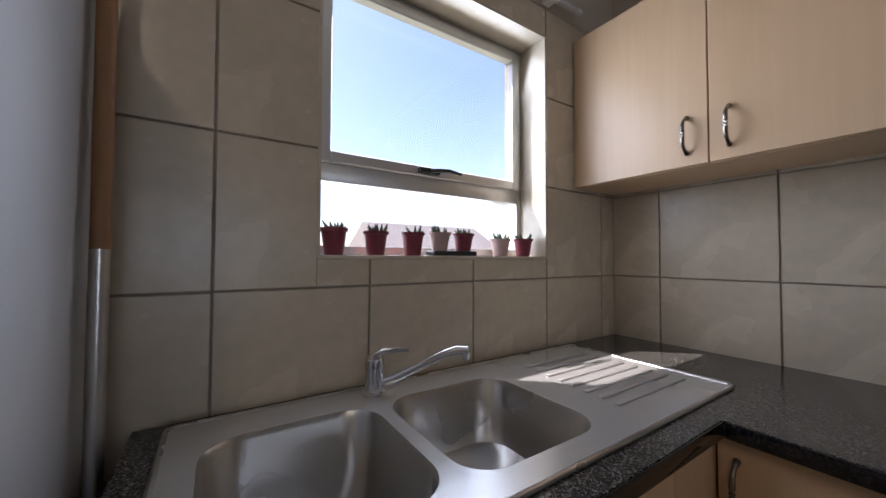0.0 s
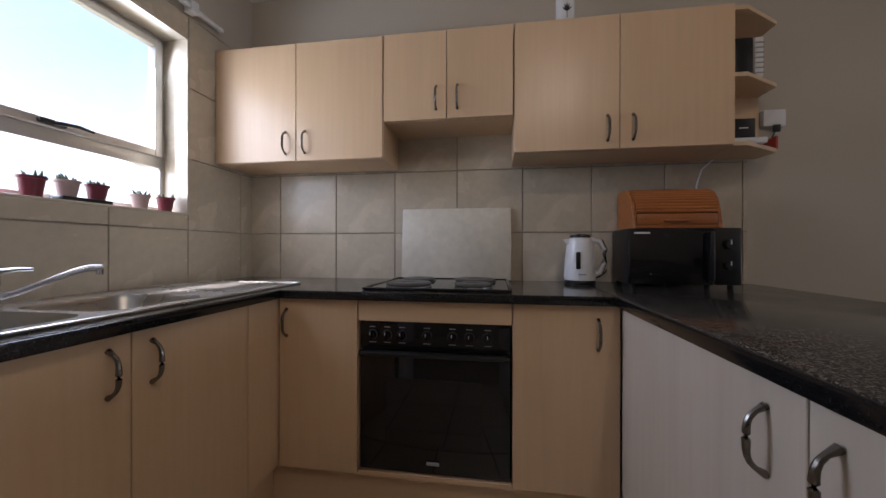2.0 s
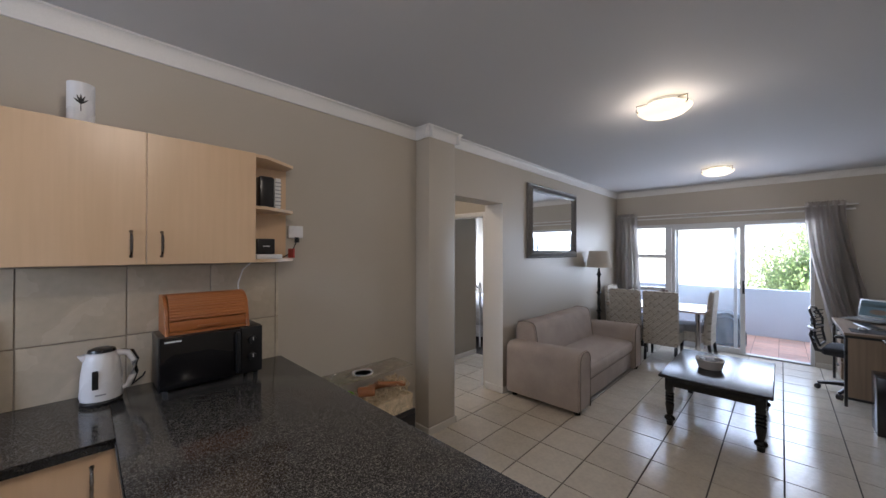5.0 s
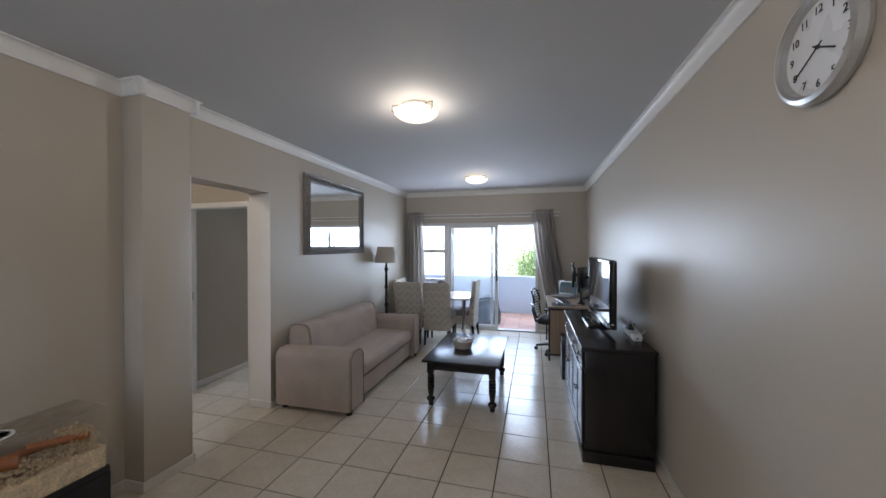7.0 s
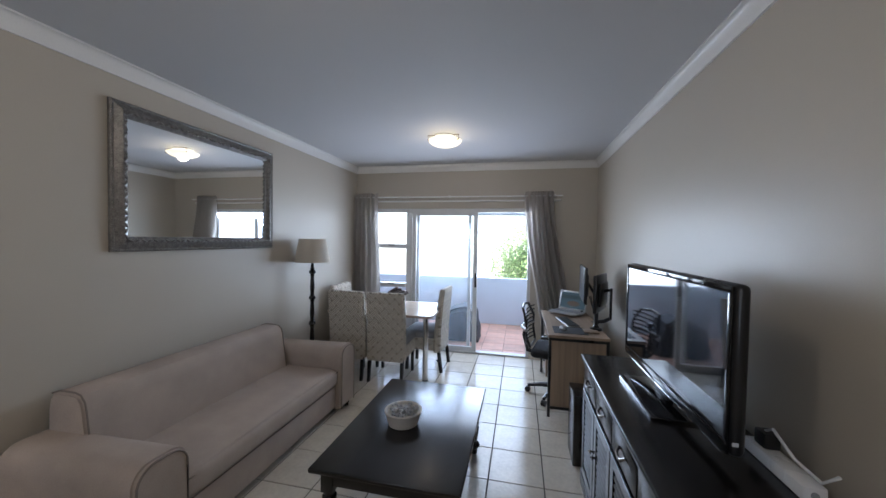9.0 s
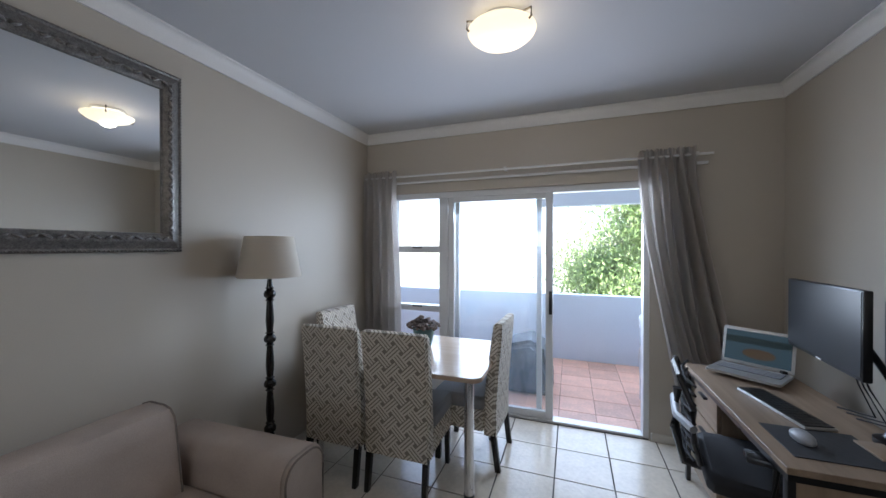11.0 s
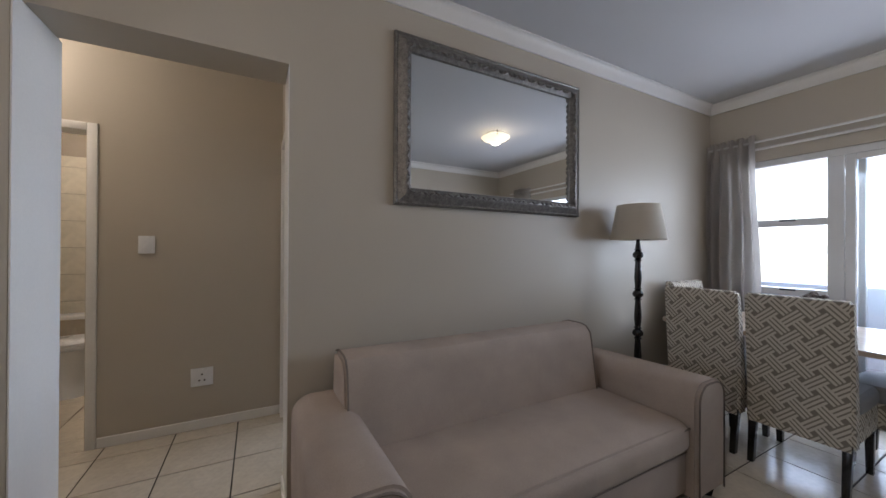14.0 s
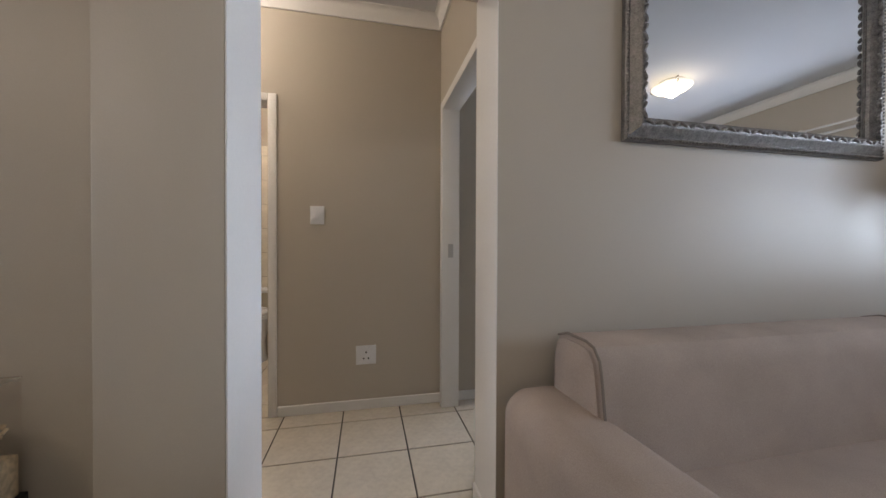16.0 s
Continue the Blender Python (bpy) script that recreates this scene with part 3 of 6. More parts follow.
part("slab", cbox(PX, 1.619, PY1, PY0 - 0.001, TOPZ - 0.034, TOPZ + 0.001, bev=0.003), M_GRANITE, pen)
part("front_edge", cbox(PX, CX - 0.006, PY0 - 0.001, PY0 + 0.004, TOPZ - 0.036, TOPZ - 0.002, bev=0.002), M_EDGE, pen)
part("end_edge", cbox(PX - 0.005, PX, PY1, PY0, TOPZ - 0.036, TOPZ - 0.002, bev=0.002), M_EDGE, pen)


def cab_unit(name, label, x0, x1, y0, y1, z0, z1, doors, face, handle_z, cat="cabinet", hw=0.11, body_top=None):
    """A cabinet: carcass and doors; face is the way that the doors look; doors: (from, to, handle position or None)."""
    c = thing(name, label, cat, ((x0 + x1) / 2, (y0 + y1) / 2, z0), "kitchen cabinets")
    part("body", cbox(x0, x1, y0, y1, z0, body_top or z1, bev=0.001, seg=1), M_MAPLE, c)
    for a, b, hp in doors:
        g = 0.0018
        if face == "-x":
            d = part("door", cbox(x0 - 0.018, x0 - 0.001, a + g, b - g, z0 + g, z1 - g, bev=0.0015, seg=1), M_MAPLE, c)
            if hp is not None:
                bow_handle((x0 - 0.018, hp, handle_z), (0, 0, 1), (-1, 0, 0), hw, d)
        else:
            s = -1 if face == "-y" else 1
            yf = y0 if s < 0 else y1
            d = part("door", cbox(a + g, b - g, min(yf + s * 0.018, yf + s * 0.001), max(yf + s * 0.018, yf + s * 0.001), z0 + g, z1 - g, bev=0.0015, seg=1), M_MAPLE, c)
            if hp is not None:
                bow_handle((hp, yf + s * 0.018, handle_z), (0, 0, 1), (0, s, 0), hw, d)
    return c


# wall cabinets
WF = 1.363
cab_unit("wall_cabinet", "maple wall cabinet with two doors beside the window", WF, 1.619, -0.008, 0.897, 1.507, 2.10, ((-0.008, 0.4445, 0.395), (0.4445, 0.897, 0.50)), "-x", 1.60, "wall cabinet")
cab_unit("wall_cabinet", "short maple wall cabinet above the hob", WF, 1.619, -0.628, -0.012, 1.68, 2.10, ((-0.628, -0.32, -0.37), (-0.32, -0.012, -0.27)), "-x", 1.78, "wall cabinet")
cab_unit("wall_cabinet", "maple wall cabinet with two doors above the microwave", WF, 1.619, -1.54, -0.632, 1.507, 2.10, ((-1.54, -1.086, -1.14), (-1.086, -0.632, -1.035)), "-x", 1.60, "wall cabinet")
sh = thing("corner_shelf", "open maple end shelf with three angled boards", "shelf", (1.5, -1.65, 1.507))
for z in (1.507, 1.80, 2.082):
    part("board", prism(bm_new(), [(1.365, -1.542), (1.365, -1.60), (1.50, -1.80), (1.619, -1.80), (1.619, -1.542)], z, z + 0.018, "z", bev=0.001, seg=1), M_MAPLE_Y, sh)
part("back", cbox(1.61, 1.619, -1.80, -1.542, 1.525, 2.082), M_MAPLE, sh)
# base cabinets
cab_unit("base_cabinet", "maple sink cabinet with two doors", 0.06, 0.93, 0.358, 0.885, 0.17, 0.866, ((0.06, 0.46, 0.405), (0.46, 0.87, 0.51)), "-y", 0.775, body_top=0.72)
solid("corner_post", cbox(0.872, 1.062, 0.340, 0.357, 0.17, 0.862, bev=0.001, seg=1), M_MAPLE, "maple corner filler panel", "filler panel")
cab_unit("base_cabinet", "narrow maple base cabinet beside the oven", 1.063, 1.60, -0.005, 0.335, 0.17, 0.866, ((-0.005, 0.335, 0.30),), "-x", 0.765)
cab_unit("base_cabinet", "narrow maple base cabinet beside the oven", 1.063, 1.60, -0.992, -0.612, 0.17, 0.866, ((-0.992, -0.612, -0.915),), "-x", 0.76)
solid("plinth", cbox(1.09, 1.11, -0.97, 0.39, 0.0, 0.168, bev=0.001, seg=1), M_MAPLE_Y, "maple kickboard along the floor", "plinth")
solid("plinth", cbox(0.06, 1.088, 0.388, 0.406, 0.0, 0.168, bev=0.001, seg=1), M_MAPLE_Y, "maple kickboard along the floor", "plinth")
solid("plinth", cbox(PX + 0.05, 1.06, -1.06, -1.04, 0.0, 0.168, bev=0.001, seg=1), M_MAPLE_Y, "maple kickboard along the floor", "plinth")
M_PALE = wood("pale_maple_veneer", (0.66, 0.58, 0.48), (0.58, 0.50, 0.41), 0.32, 2, 36)
pc = thing("peninsula_cabinet", "pale maple peninsula cabinet with two doors", "cabinet", (0.4, -1.3, 0.17))
part("body", cbox(PX + 0.03, 1.619, -1.60, -1.012, 0.17, 0.864, bev=0.001, seg=1), M_PALE, pc)
for a, b, hp in ((0.297, 1.04, 0.374), (PX + 0.03, 0.297, 0.248)):
    d = part("door", cbox(a + 0.002, b - 0.002, -1.011, -0.994, 0.172, 0.858, bev=0.0015, seg=1), M_PALE, pc)
    bow_handle((hp, -0.994, 0.752), (0, 0, 1), (0, 1, 0), 0.115, d)
part("base", cbox(PX + 0.06, 1.619, -1.58, -1.065, 0.0, 0.17), M_PALE, pc)

# oven
ov = thing("built_in_oven", "black built-in oven with seven knobs under the hob", "oven", (1.2, -0.31, 0.19))
part("body", cbox(1.075, 1.58, -0.606, -0.012, 0.19, 0.78, bev=0.002), M_BLACK, ov)
part("control_panel", cbox(1.055, 1.0745, -0.604, -0.014, 0.672, 0.780, bev=0.003), M_BLACKG, ov)
dr = part("oven_door", cbox(1.052, 1.0745, -0.604, -0.014, 0.192, 0.660, bev=0.004), M_BLACKG, ov)
part("oven_window", cbox(1.0495, 1.0515, -0.50, -0.12, 0.30, 0.56, bev=0.001, seg=1), M_BLACKG, dr)
part("handle", cbox(1.020, 1.053, -0.600, -0.018, 0.650, 0.668, bev=0.007), M_BLACK, dr)
part("badge", cbox(1.0478, 1.0494, -0.335, -0.285, 0.228, 0.243, bev=0.0005, seg=1), M_GREY, dr)
for y in (-0.065, -0.125, -0.185, -0.285, -0.385, -0.45, -0.52):
    k = part("knob", cyl(bm_new(), (1.055, y, 0.728), (1.034, y, 0.728), 0.0175, 0.015, 18), M_BLACKG, ov)
    rg = lathe(bm_new(), [(0.0175, 0.0), (0.0205, 0.001), (0.0205, 0.004), (0.0175, 0.006)], 0, 0, 0, 24)
    bmesh.ops.transform(rg, verts=rg.verts, matrix=pose(1.0552, y, 0.728, 0, -90, 0))
    part("knob_ring", rg, M_BLACK, k)
    part("knob_grip", cbox(1.022, 1.0345, y - 0.0045, y + 0.0045, 0.711, 0.745, bev=0.003), M_BLACKG, k)
    part("pointer", cbox(1.0212, 1.0222, y - 0.001, y + 0.001, 0.732, 0.744), M_PRINT, k)
    part("scale_mark", cbox(1.0535, 1.0548, y - 0.014, y + 0.014, 0.6965, 0.699), M_GREY, k)
    part("scale_mark", cbox(1.0535, 1.0548, y - 0.012, y + 0.012, 0.757, 0.760), M_GREY, k)
solid("oven_filler", cbox(1.045, 1.063, -0.609, -0.009, 0.783, 0.862, bev=0.001, seg=1), M_MAPLE_Y, "maple rail above the oven", "filler panel")
solid("oven_filler", cbox(1.045, 1.063, -0.609, -0.009, 0.168, 0.187, bev=0.001, seg=1), M_MAPLE_Y, "maple rail below the oven", "filler panel")
# hob
hb = thing("hob", "black electric hob with four solid plates", "hob", (1.31, -0.31, TOPZ))
part("tray", prism(bm_new(), rounded(1.075, 1.575, -0.60, -0.025, 0.015), TOPZ, TOPZ + 0.008, "z", bev=0.003), M_BLACKG, hb)
for a in ((1.066, 1.080, -0.612, -0.013), (1.570, 1.582, -0.612, -0.013), (1.0805, 1.5695, -0.612, -0.600), (1.0805, 1.5695, -0.025, -0.013)):
    part("rim", cbox(*a, TOPZ + 0.0005, TOPZ + 0.013, bev=0.005), M_BLACKG, hb)
for x, y, r in ((1.21, -0.175, 0.09), (1.205, -0.455, 0.072), (1.44, -0.17, 0.072), (1.43, -0.45, 0.09)):
    p = part("plate", lathe(bm_new(), [(r + 0.008, 0.008), (r + 0.008, 0.013), (r, 0.018), (r * 0.4, 0.018), (r * 0.36, 0.016), (0.004, 0.016)], x, y, TOPZ + 0.006, 36), M_IRON, hb)
    part("ring", lathe(bm_new(), [(r + 0.012, 0.0081), (r + 0.012, 0.011), (r + 0.009, 0.011), (r + 0.009, 0.0081)], x, y, TOPZ, 36), M_STEEL, p)
    part("skirt", lathe(bm_new(), [(r + 0.004, 0.0082), (r + 0.006, 0.0138), (r - 0.01, 0.0139)], x, y, TOPZ, 36), M_BLACK, p)
pb = bm_new()
box(pb, -0.0125, 0.0125, -0.295, 0.295, 0, 0.385, bev=0.006)
bmesh.ops.transform(pb, verts=pb.verts, matrix=pose(1.585, -0.335, TOPZ + 0.002, 0, 4, 0))
solid("hob_cover_board", pb, M_BOARD, "pale splash board leaning on the tiles behind the hob", "board")

# sink
sk = thing("sink", "double-bowl stainless steel sink with ribbed drainer", "sink", (0.7, 0.6, TOPZ))


def bowl(x0, x1, y0, y1, depth):
    bm = bm_new()
    rows = []
    for inset, z, r in ((0, 0.0045, 0.07), (0.006, -0.006, 0.07), (0.014, -depth * 0.7, 0.07), (0.03, -depth * 0.94, 0.07), (0.06, -depth, 0.06)):
        rows.append([bm.verts.new((u, v, TOPZ + z)) for u, v in rounded(x0 + inset, x1 - inset, y0 + inset, y1 - inset, r)])
    for p, q in zip(rows, rows[1:]):
        for i in range(len(p)):
            bm.faces.new((p[i], p[(i + 1) % len(p)], q[(i + 1) % len(p)], q[i]))
    bm.faces.new(rows[-1])
    return bm


b1 = part("bowl", bowl(0.135, 0.445, 0.43, 0.765, 0.16), M_STEEL, sk)
part("drain", lathe(bm_new(), [(0.035, -0.158), (0.035, -0.154), (0.022, -0.156), (0.004, -0.156)], 0.29, 0.60, TOPZ), M_CHROME, b1)
b2 = part("bowl", bowl(0.475, 0.80, 0.43, 0.765, 0.15), M_STEEL, sk)
part("drain", lathe(bm_new(), [(0.035, -0.148), (0.035, -0.144), (0.022, -0.146), (0.004, -0.146)], 0.64, 0.60, TOPZ), M_CHROME, b2)
dk = bm_new()
for a in ((0.085, 0.135, 0.375, 0.865), (0.445, 0.475, 0.43, 0.765), (0.135, 0.80, 0.375, 0.43), (0.135, 0.80, 0.765, 0.865), (0.80, 1.275, 0.375, 0.865)):
    box(dk, *a, TOPZ + 0.0005, TOPZ + 0.005)
# corner fillers that round the bowl openings
for x0, x1 in ((0.135, 0.445), (0.475, 0.80)):
    for cx, cy, sx, sy in ((x0, 0.43, 1, 1), (x1, 0.43, -1, 1), (x0, 0.765, 1, -1), (x1, 0.765, -1, -1)):
        pts = [(cx, cy)] + [(cx + sx * 0.07 * (1 - math.sin(radians(a))), cy + sy * 0.07 * (1 - math.cos(radians(a)))) for a in range(0, 91, 15)]
        prism(dk, pts, TOPZ + 0.0005, TOPZ + 0.005, "z")
part("deck", dk, M_DRAIN, sk)
rim = tube(bm_new(), [(u, v, TOPZ + 0.004) for u, v in rounded(0.083, 1.277, 0.373, 0.867, 0.02)] + [(1.277, 0.80, TOPZ + 0.004)], 0.005, 8)
part("rim", rim, M_STEEL, sk)
for i in range(8):
    y = 0.46 + i * 0.042
    part("drainer_rib", box(bm_new(), 0.90 + 0.004 * i, 1.22, y, y + 0.014, TOPZ + 0.005, TOPZ + 0.0095, bev=0.003), M_DRAIN, sk)
tp = thing("tap", "chrome single-lever sink mixer with a long spout", "tap", (0.475, 0.815, TOPZ + 0.005))
part("body", lathe(bm_new(), [(0.027, 0.005), (0.027, 0.012), (0.022, 0.016), (0.021, 0.062), (0.023, 0.070), (0.022, 0.090), (0.012, 0.098)], 0.475, 0.815, TOPZ), M_CHROME, tp)
part("lever", tube(bm_new(), [(0.475, 0.815, TOPZ + 0.092), (0.495, 0.807, TOPZ + 0.104), (0.525, 0.792, TOPZ + 0.108), (0.548, 0.781, TOPZ + 0.107)], [0.012, 0.008, 0.006, 0.005], 10), M_CHROME, tp)
sp = part("spout", tube(bm_new(), [(0.479, 0.811, TOPZ + 0.030), (0.515, 0.787, TOPZ + 0.044), (0.565, 0.757, TOPZ + 0.071), (0.615, 0.732, TOPZ + 0.098), (0.645, 0.718, TOPZ + 0.107), (0.668, 0.703, TOPZ + 0.105)], [0.011, 0.010, 0.009, 0.010, 0.011, 0.011], 12), M_CHROME, tp)
part("aerator", cyl(bm_new(), (0.664, 0.706, TOPZ + 0.104), (0.664, 0.706, TOPZ + 0.084), 0.010, 0.009, 14), M_CHROME, sp)

# pots on the sill
rnd = random.Random(3)
tray = solid("pot_tray", cbox(0.715, 0.875, 0.925, 0.985, WZ0, WZ0 + 0.016, bev=0.003), M_BLACK, "small black tray on the window sill", "tray")
for i, (x, mt, hh, dz) in enumerate(((0.418, M_RED, 0.072, 0), (0.536, M_RED, 0.068, 0), (0.655, M_RED, 0.070, 0), (0.752, M_PINK, 0.058, 0.016), (0.846, M_RED, 0.058, 0.016), (1.01, M_PINK, 0.062, 0), (1.125, M_RED, 0.066, 0))):
    y, z = 0.962, WZ0 + dz
    pt = thing("potted_succulent", ("plum red" if mt is M_RED else "dusty pink") + " plastic pot with a small spiky succulent", "plant pot", (x, y, z), "pots on the kitchen sill")
    p = part("pot", lathe(bm_new(), [(0.024, 0), (0.033, hh * 0.86), (0.037, hh * 0.87), (0.038, hh), (0.034, hh), (0.031, hh * 0.82), (0.003, hh * 0.8)], x, y, z, 24), mt, pt)
    part("soil", lathe(bm_new(), [(0.031, hh * 0.82), (0.02, hh * 0.87), (0.002, hh * 0.88)], x, y, z, 14), M_SOIL, pt)
    lb = bm_new()
    for k in range(11):
        a, t = rnd.uniform(0, 6.28), rnd.uniform(0.15, 1.0)
        s = Vector((x + 0.016 * math.cos(a), y + 0.016 * math.sin(a), z + hh * 0.85))
        e = s + Vector((0.02 * t * math.cos(a), 0.02 * t * math.sin(a), rnd.uniform(0.014, 0.034)))
        tube(lb, [s, (s + e) / 2 + Vector((0.002, 0, 0.001)), e], [0.0045, 0.0045, 0.0008], 6)
    part("leaves", lb, M_SUCC, pt)

# counter things
kx, ky = 1.48, -0.95
kt = thing("kettle", "white cordless electric kettle with a dark base", "kettle", (kx, ky, TOPZ))
part("base", lathe(bm_new(), [(0.070, 0.001), (0.072, 0.012), (0.067, 0.02)], kx, ky, TOPZ), M_BLACK, kt)
part("jug", lathe(bm_new(), [(0.069, 0.021), (0.072, 0.035), (0.068, 0.12), (0.059, 0.195), (0.054, 0.215), (0.046, 0.222)], kx, ky, TOPZ, 32), M_WHITE, kt)
part("lid", lathe(bm_new(), [(0.048, 0.2225), (0.045, 0.234), (0.03, 0.240), (0.004, 0.241)], kx, ky, TOPZ), M_BLACK, kt)
part("handle", tube(bm_new(), [(kx - 0.01, ky - 0.046, TOPZ + 0.212), (kx - 0.014, ky - 0.086, TOPZ + 0.205), (kx - 0.016, ky - 0.106, TOPZ + 0.165), (kx - 0.015, ky - 0.104, TOPZ + 0.10), (kx - 0.012, ky - 0.086, TOPZ + 0.055), (kx - 0.01, ky - 0.062, TOPZ + 0.05)], [0.014, 0.013, 0.012, 0.012, 0.012, 0.012], 12), M_WHITE, kt)
part("handle_grip", tube(bm_new(), [(kx + 0.004, ky - 0.062, TOPZ + 0.214), (kx + 0.002, ky - 0.100, TOPZ + 0.205), (kx, ky - 0.117, TOPZ + 0.165), (kx, ky - 0.115, TOPZ + 0.11), (kx, ky - 0.100, TOPZ + 0.055)], [0.008, 0.010, 0.010, 0.010, 0.008], 12), M_BLACK, kt, "black handle lining")
part("spout", prism(bm_new(), [(ky + 0.045, 0.165 + TOPZ), (ky + 0.076, 0.215 + TOPZ), (ky + 0.043, 0.218 + TOPZ)], kx - 0.02, kx + 0.02, "x", bev=0.004), M_WHITE, kt)
part("water_gauge", cbox(kx - 0.0725, kx - 0.062, ky + 0.012, ky + 0.032, TOPZ + 0.075, TOPZ + 0.155, bev=0.004), M_BLACK, kt)
part("wordmark", cbox(kx - 0.0725, kx - 0.066, ky - 0.012, ky + 0.022, TOPZ + 0.047, TOPZ + 0.053), M_GREY, kt)
mw = thing("microwave_oven", "black microwave oven on the worktop", "microwave", (1.47, -1.36, TOPZ))
part("body", cbox(1.395, 1.60, -1.585, -1.135, TOPZ + 0.012, TOPZ + 0.262, bev=0.006), M_BLACK, mw)
part("door", cbox(1.372, 1.394, -1.475, -1.137, TOPZ + 0.014, TOPZ + 0.260, bev=0.004), M_BLACKG, mw)
part("control_panel", cbox(1.374, 1.394, -1.583, -1.478, TOPZ + 0.014, TOPZ + 0.260, bev=0.004), M_BLACK, mw)
for z in (0.19, 0.10):
    k = part("knob", cyl(bm_new(), (1.374, -1.53, TOPZ + z), (1.352, -1.53, TOPZ + z), 0.022, 0.019, 20), M_BLACK, mw)
    part("pointer", cbox(1.350, 1.353, -1.532, -1.528, TOPZ + z, TOPZ + z + 0.018), M_PRINT, k)
part("door_handle", cbox(1.350, 1.373, -1.470, -1.450, TOPZ + 0.03, TOPZ + 0.245, bev=0.006), M_BLACK, mw)
part("wordmark", cbox(1.370, 1.3722, -1.22, -1.155, TOPZ + 0.236, TOPZ + 0.244), M_PRINT, mw)
for x, y in ((1.41, -1.16), (1.41, -1.56), (1.58, -1.16), (1.58, -1.56)):
    part("foot", cyl(bm_new(), (x, y, TOPZ + 0.001), (x, y, TOPZ + 0.013), 0.012, n=10), M_BLACK, mw)
bz = TOPZ + 0.263
bb = thing("bread_bin", "orange bamboo roll-top bread bin on the microwave", "bread bin", (1.49, -1.34, bz))
side = [(1.395, bz), (1.60, bz), (1.60, bz + 0.183), (1.52, bz + 0.188)] + [(1.52 - 0.105 * math.sin(radians(a)), bz + 0.078 + 0.108 * math.cos(radians(a))) for a in (20, 40, 60, 80)]
for y0, y1 in ((-1.175, -1.160), (-1.525, -1.510)):
    part("side", prism(bm_new(), side, y0, y1, "y", bev=0.002, seg=1), M_BAMBOO, bb)
part("base", cbox(1.40, 1.598, -1.509, -1.176, bz, bz + 0.014, bev=0.001, seg=1), M_BAMBOO, bb)
part("back", cbox(1.585, 1.598, -1.509, -1.176, bz + 0.015, bz + 0.180), M_BAMBOO, bb)
part("top", cbox(1.51, 1.584, -1.509, -1.176, bz + 0.170, bz + 0.184, bev=0.002), M_BAMBOO, bb)
for i in range(13):
    a = radians(i * 7.4)
    y = 1.515 - 0.106 * math.sin(a)
    z = bz + 0.073 + 0.106 * math.cos(a)
    part("slat", cyl(bm_new(), (y, -1.508, z), (y, -1.177, z), 0.0085, n=8), M_BAMBOO, bb)
part("roll_front", cbox(1.402, 1.418, -1.508, -1.177, bz + 0.016, bz + 0.064, bev=0.003), M_BAMBOO, bb)
part("knob", cbox(1.388, 1.403, -1.39, -1.29, bz + 0.028, bz + 0.036, bev=0.002), M_BAMBOO, bb)
sc = thing("power_cable", "white cable from the end shelf down to the worktop", "cable", (1.6, -1.5, 1.2))
part("cord", tube(bm_new(), [(1.60, -1.60, 1.507), (1.605, -1.55, 1.46), (1.606, -1.525, 1.38), (1.606, -1.53, 1.25), (1.606, -1.52, TOPZ + 0.01)], 0.004, 6), M_WHITE, sc)
kc = thing("kettle_cable", "black kettle flex on the worktop", "cable", (1.55, -1.05, TOPZ))
part("cord", tube(bm_new(), [(1.53, -1.0, TOPZ + 0.012), (1.56, -1.06, TOPZ + 0.03), (1.59, -1.10, TOPZ + 0.05), (1.615, -1.11, TOPZ + 0.06)], 0.004, 6), M_BLACK, kc)
# things on the end shelf and cabinet top
vz = 2.101
va = thing("candle_holder", "white cylinder holder with a dark leaf motif on the cabinets", "candle holder", (1.48, -0.88, vz))
part("cylinder", lathe(bm_new(), [(0.042, 0), (0.044, 0.005), (0.044, 0.185), (0.040, 0.185), (0.039, 0.02), (0.003, 0.02)], 1.48, -0.88, vz, 28), M_WHITE, va)
lf2 = bm_new()
for a in (-60, -30, 0, 30, 60):
    tube(lf2, [(1.4345, -0.88, vz + 0.09), (1.4345, -0.88 + 0.012 * math.sin(radians(a)), vz + 0.09 + 0.022 * math.cos(radians(a))), (1.4355, -0.88 + 0.025 * math.sin(radians(a)), vz + 0.09 + 0.042 * math.cos(radians(a)))], [0.001, 0.004, 0.0008], 6)
tube(lf2, [(1.4345, -0.88, vz + 0.06), (1.4345, -0.88, vz + 0.13)], 0.0015, 6)
part("leaf_motif", lf2, M_INK, va)
can = thing("canister", "black tall canister with a pale patterned side on the end shelf", "canister", (1.47, -1.63, 1.8185))
part("body", cbox(1.43, 1.52, -1.665, -1.585, 1.8185, 2.0, bev=0.012), M_BLACK, can)
part("sleeve", cbox(1.428, 1.522, -1.70, -1.666, 1.82, 1.995, bev=0.004), M_PRINT, can)
for k in range(7):
    part("band", cbox(1.4265, 1.5235, -1.7015, -1.668, 1.835 + k * 0.022, 1.841 + k * 0.022), M_GREY, can)
rt = thing("router_box", "small black box on the end shelf", "box", (1.47, -1.62, 1.5255))
part("body", cbox(1.42, 1.50, -1.665, -1.57, 1.552, 1.64, bev=0.005), M_BLACK, rt)
part("base", cbox(1.40, 1.51, -1.70, -1.56, 1.5255, 1.551, bev=0.005), M_WHITE, rt)
part("wordmark", cbox(1.4185, 1.4205, -1.635, -1.60, 1.595, 1.60), M_PRINT, rt)
wbx = thing("wall_socket_box", "white electrical box on the kitchen wall", "socket", (1.6, -1.85, 1.7))
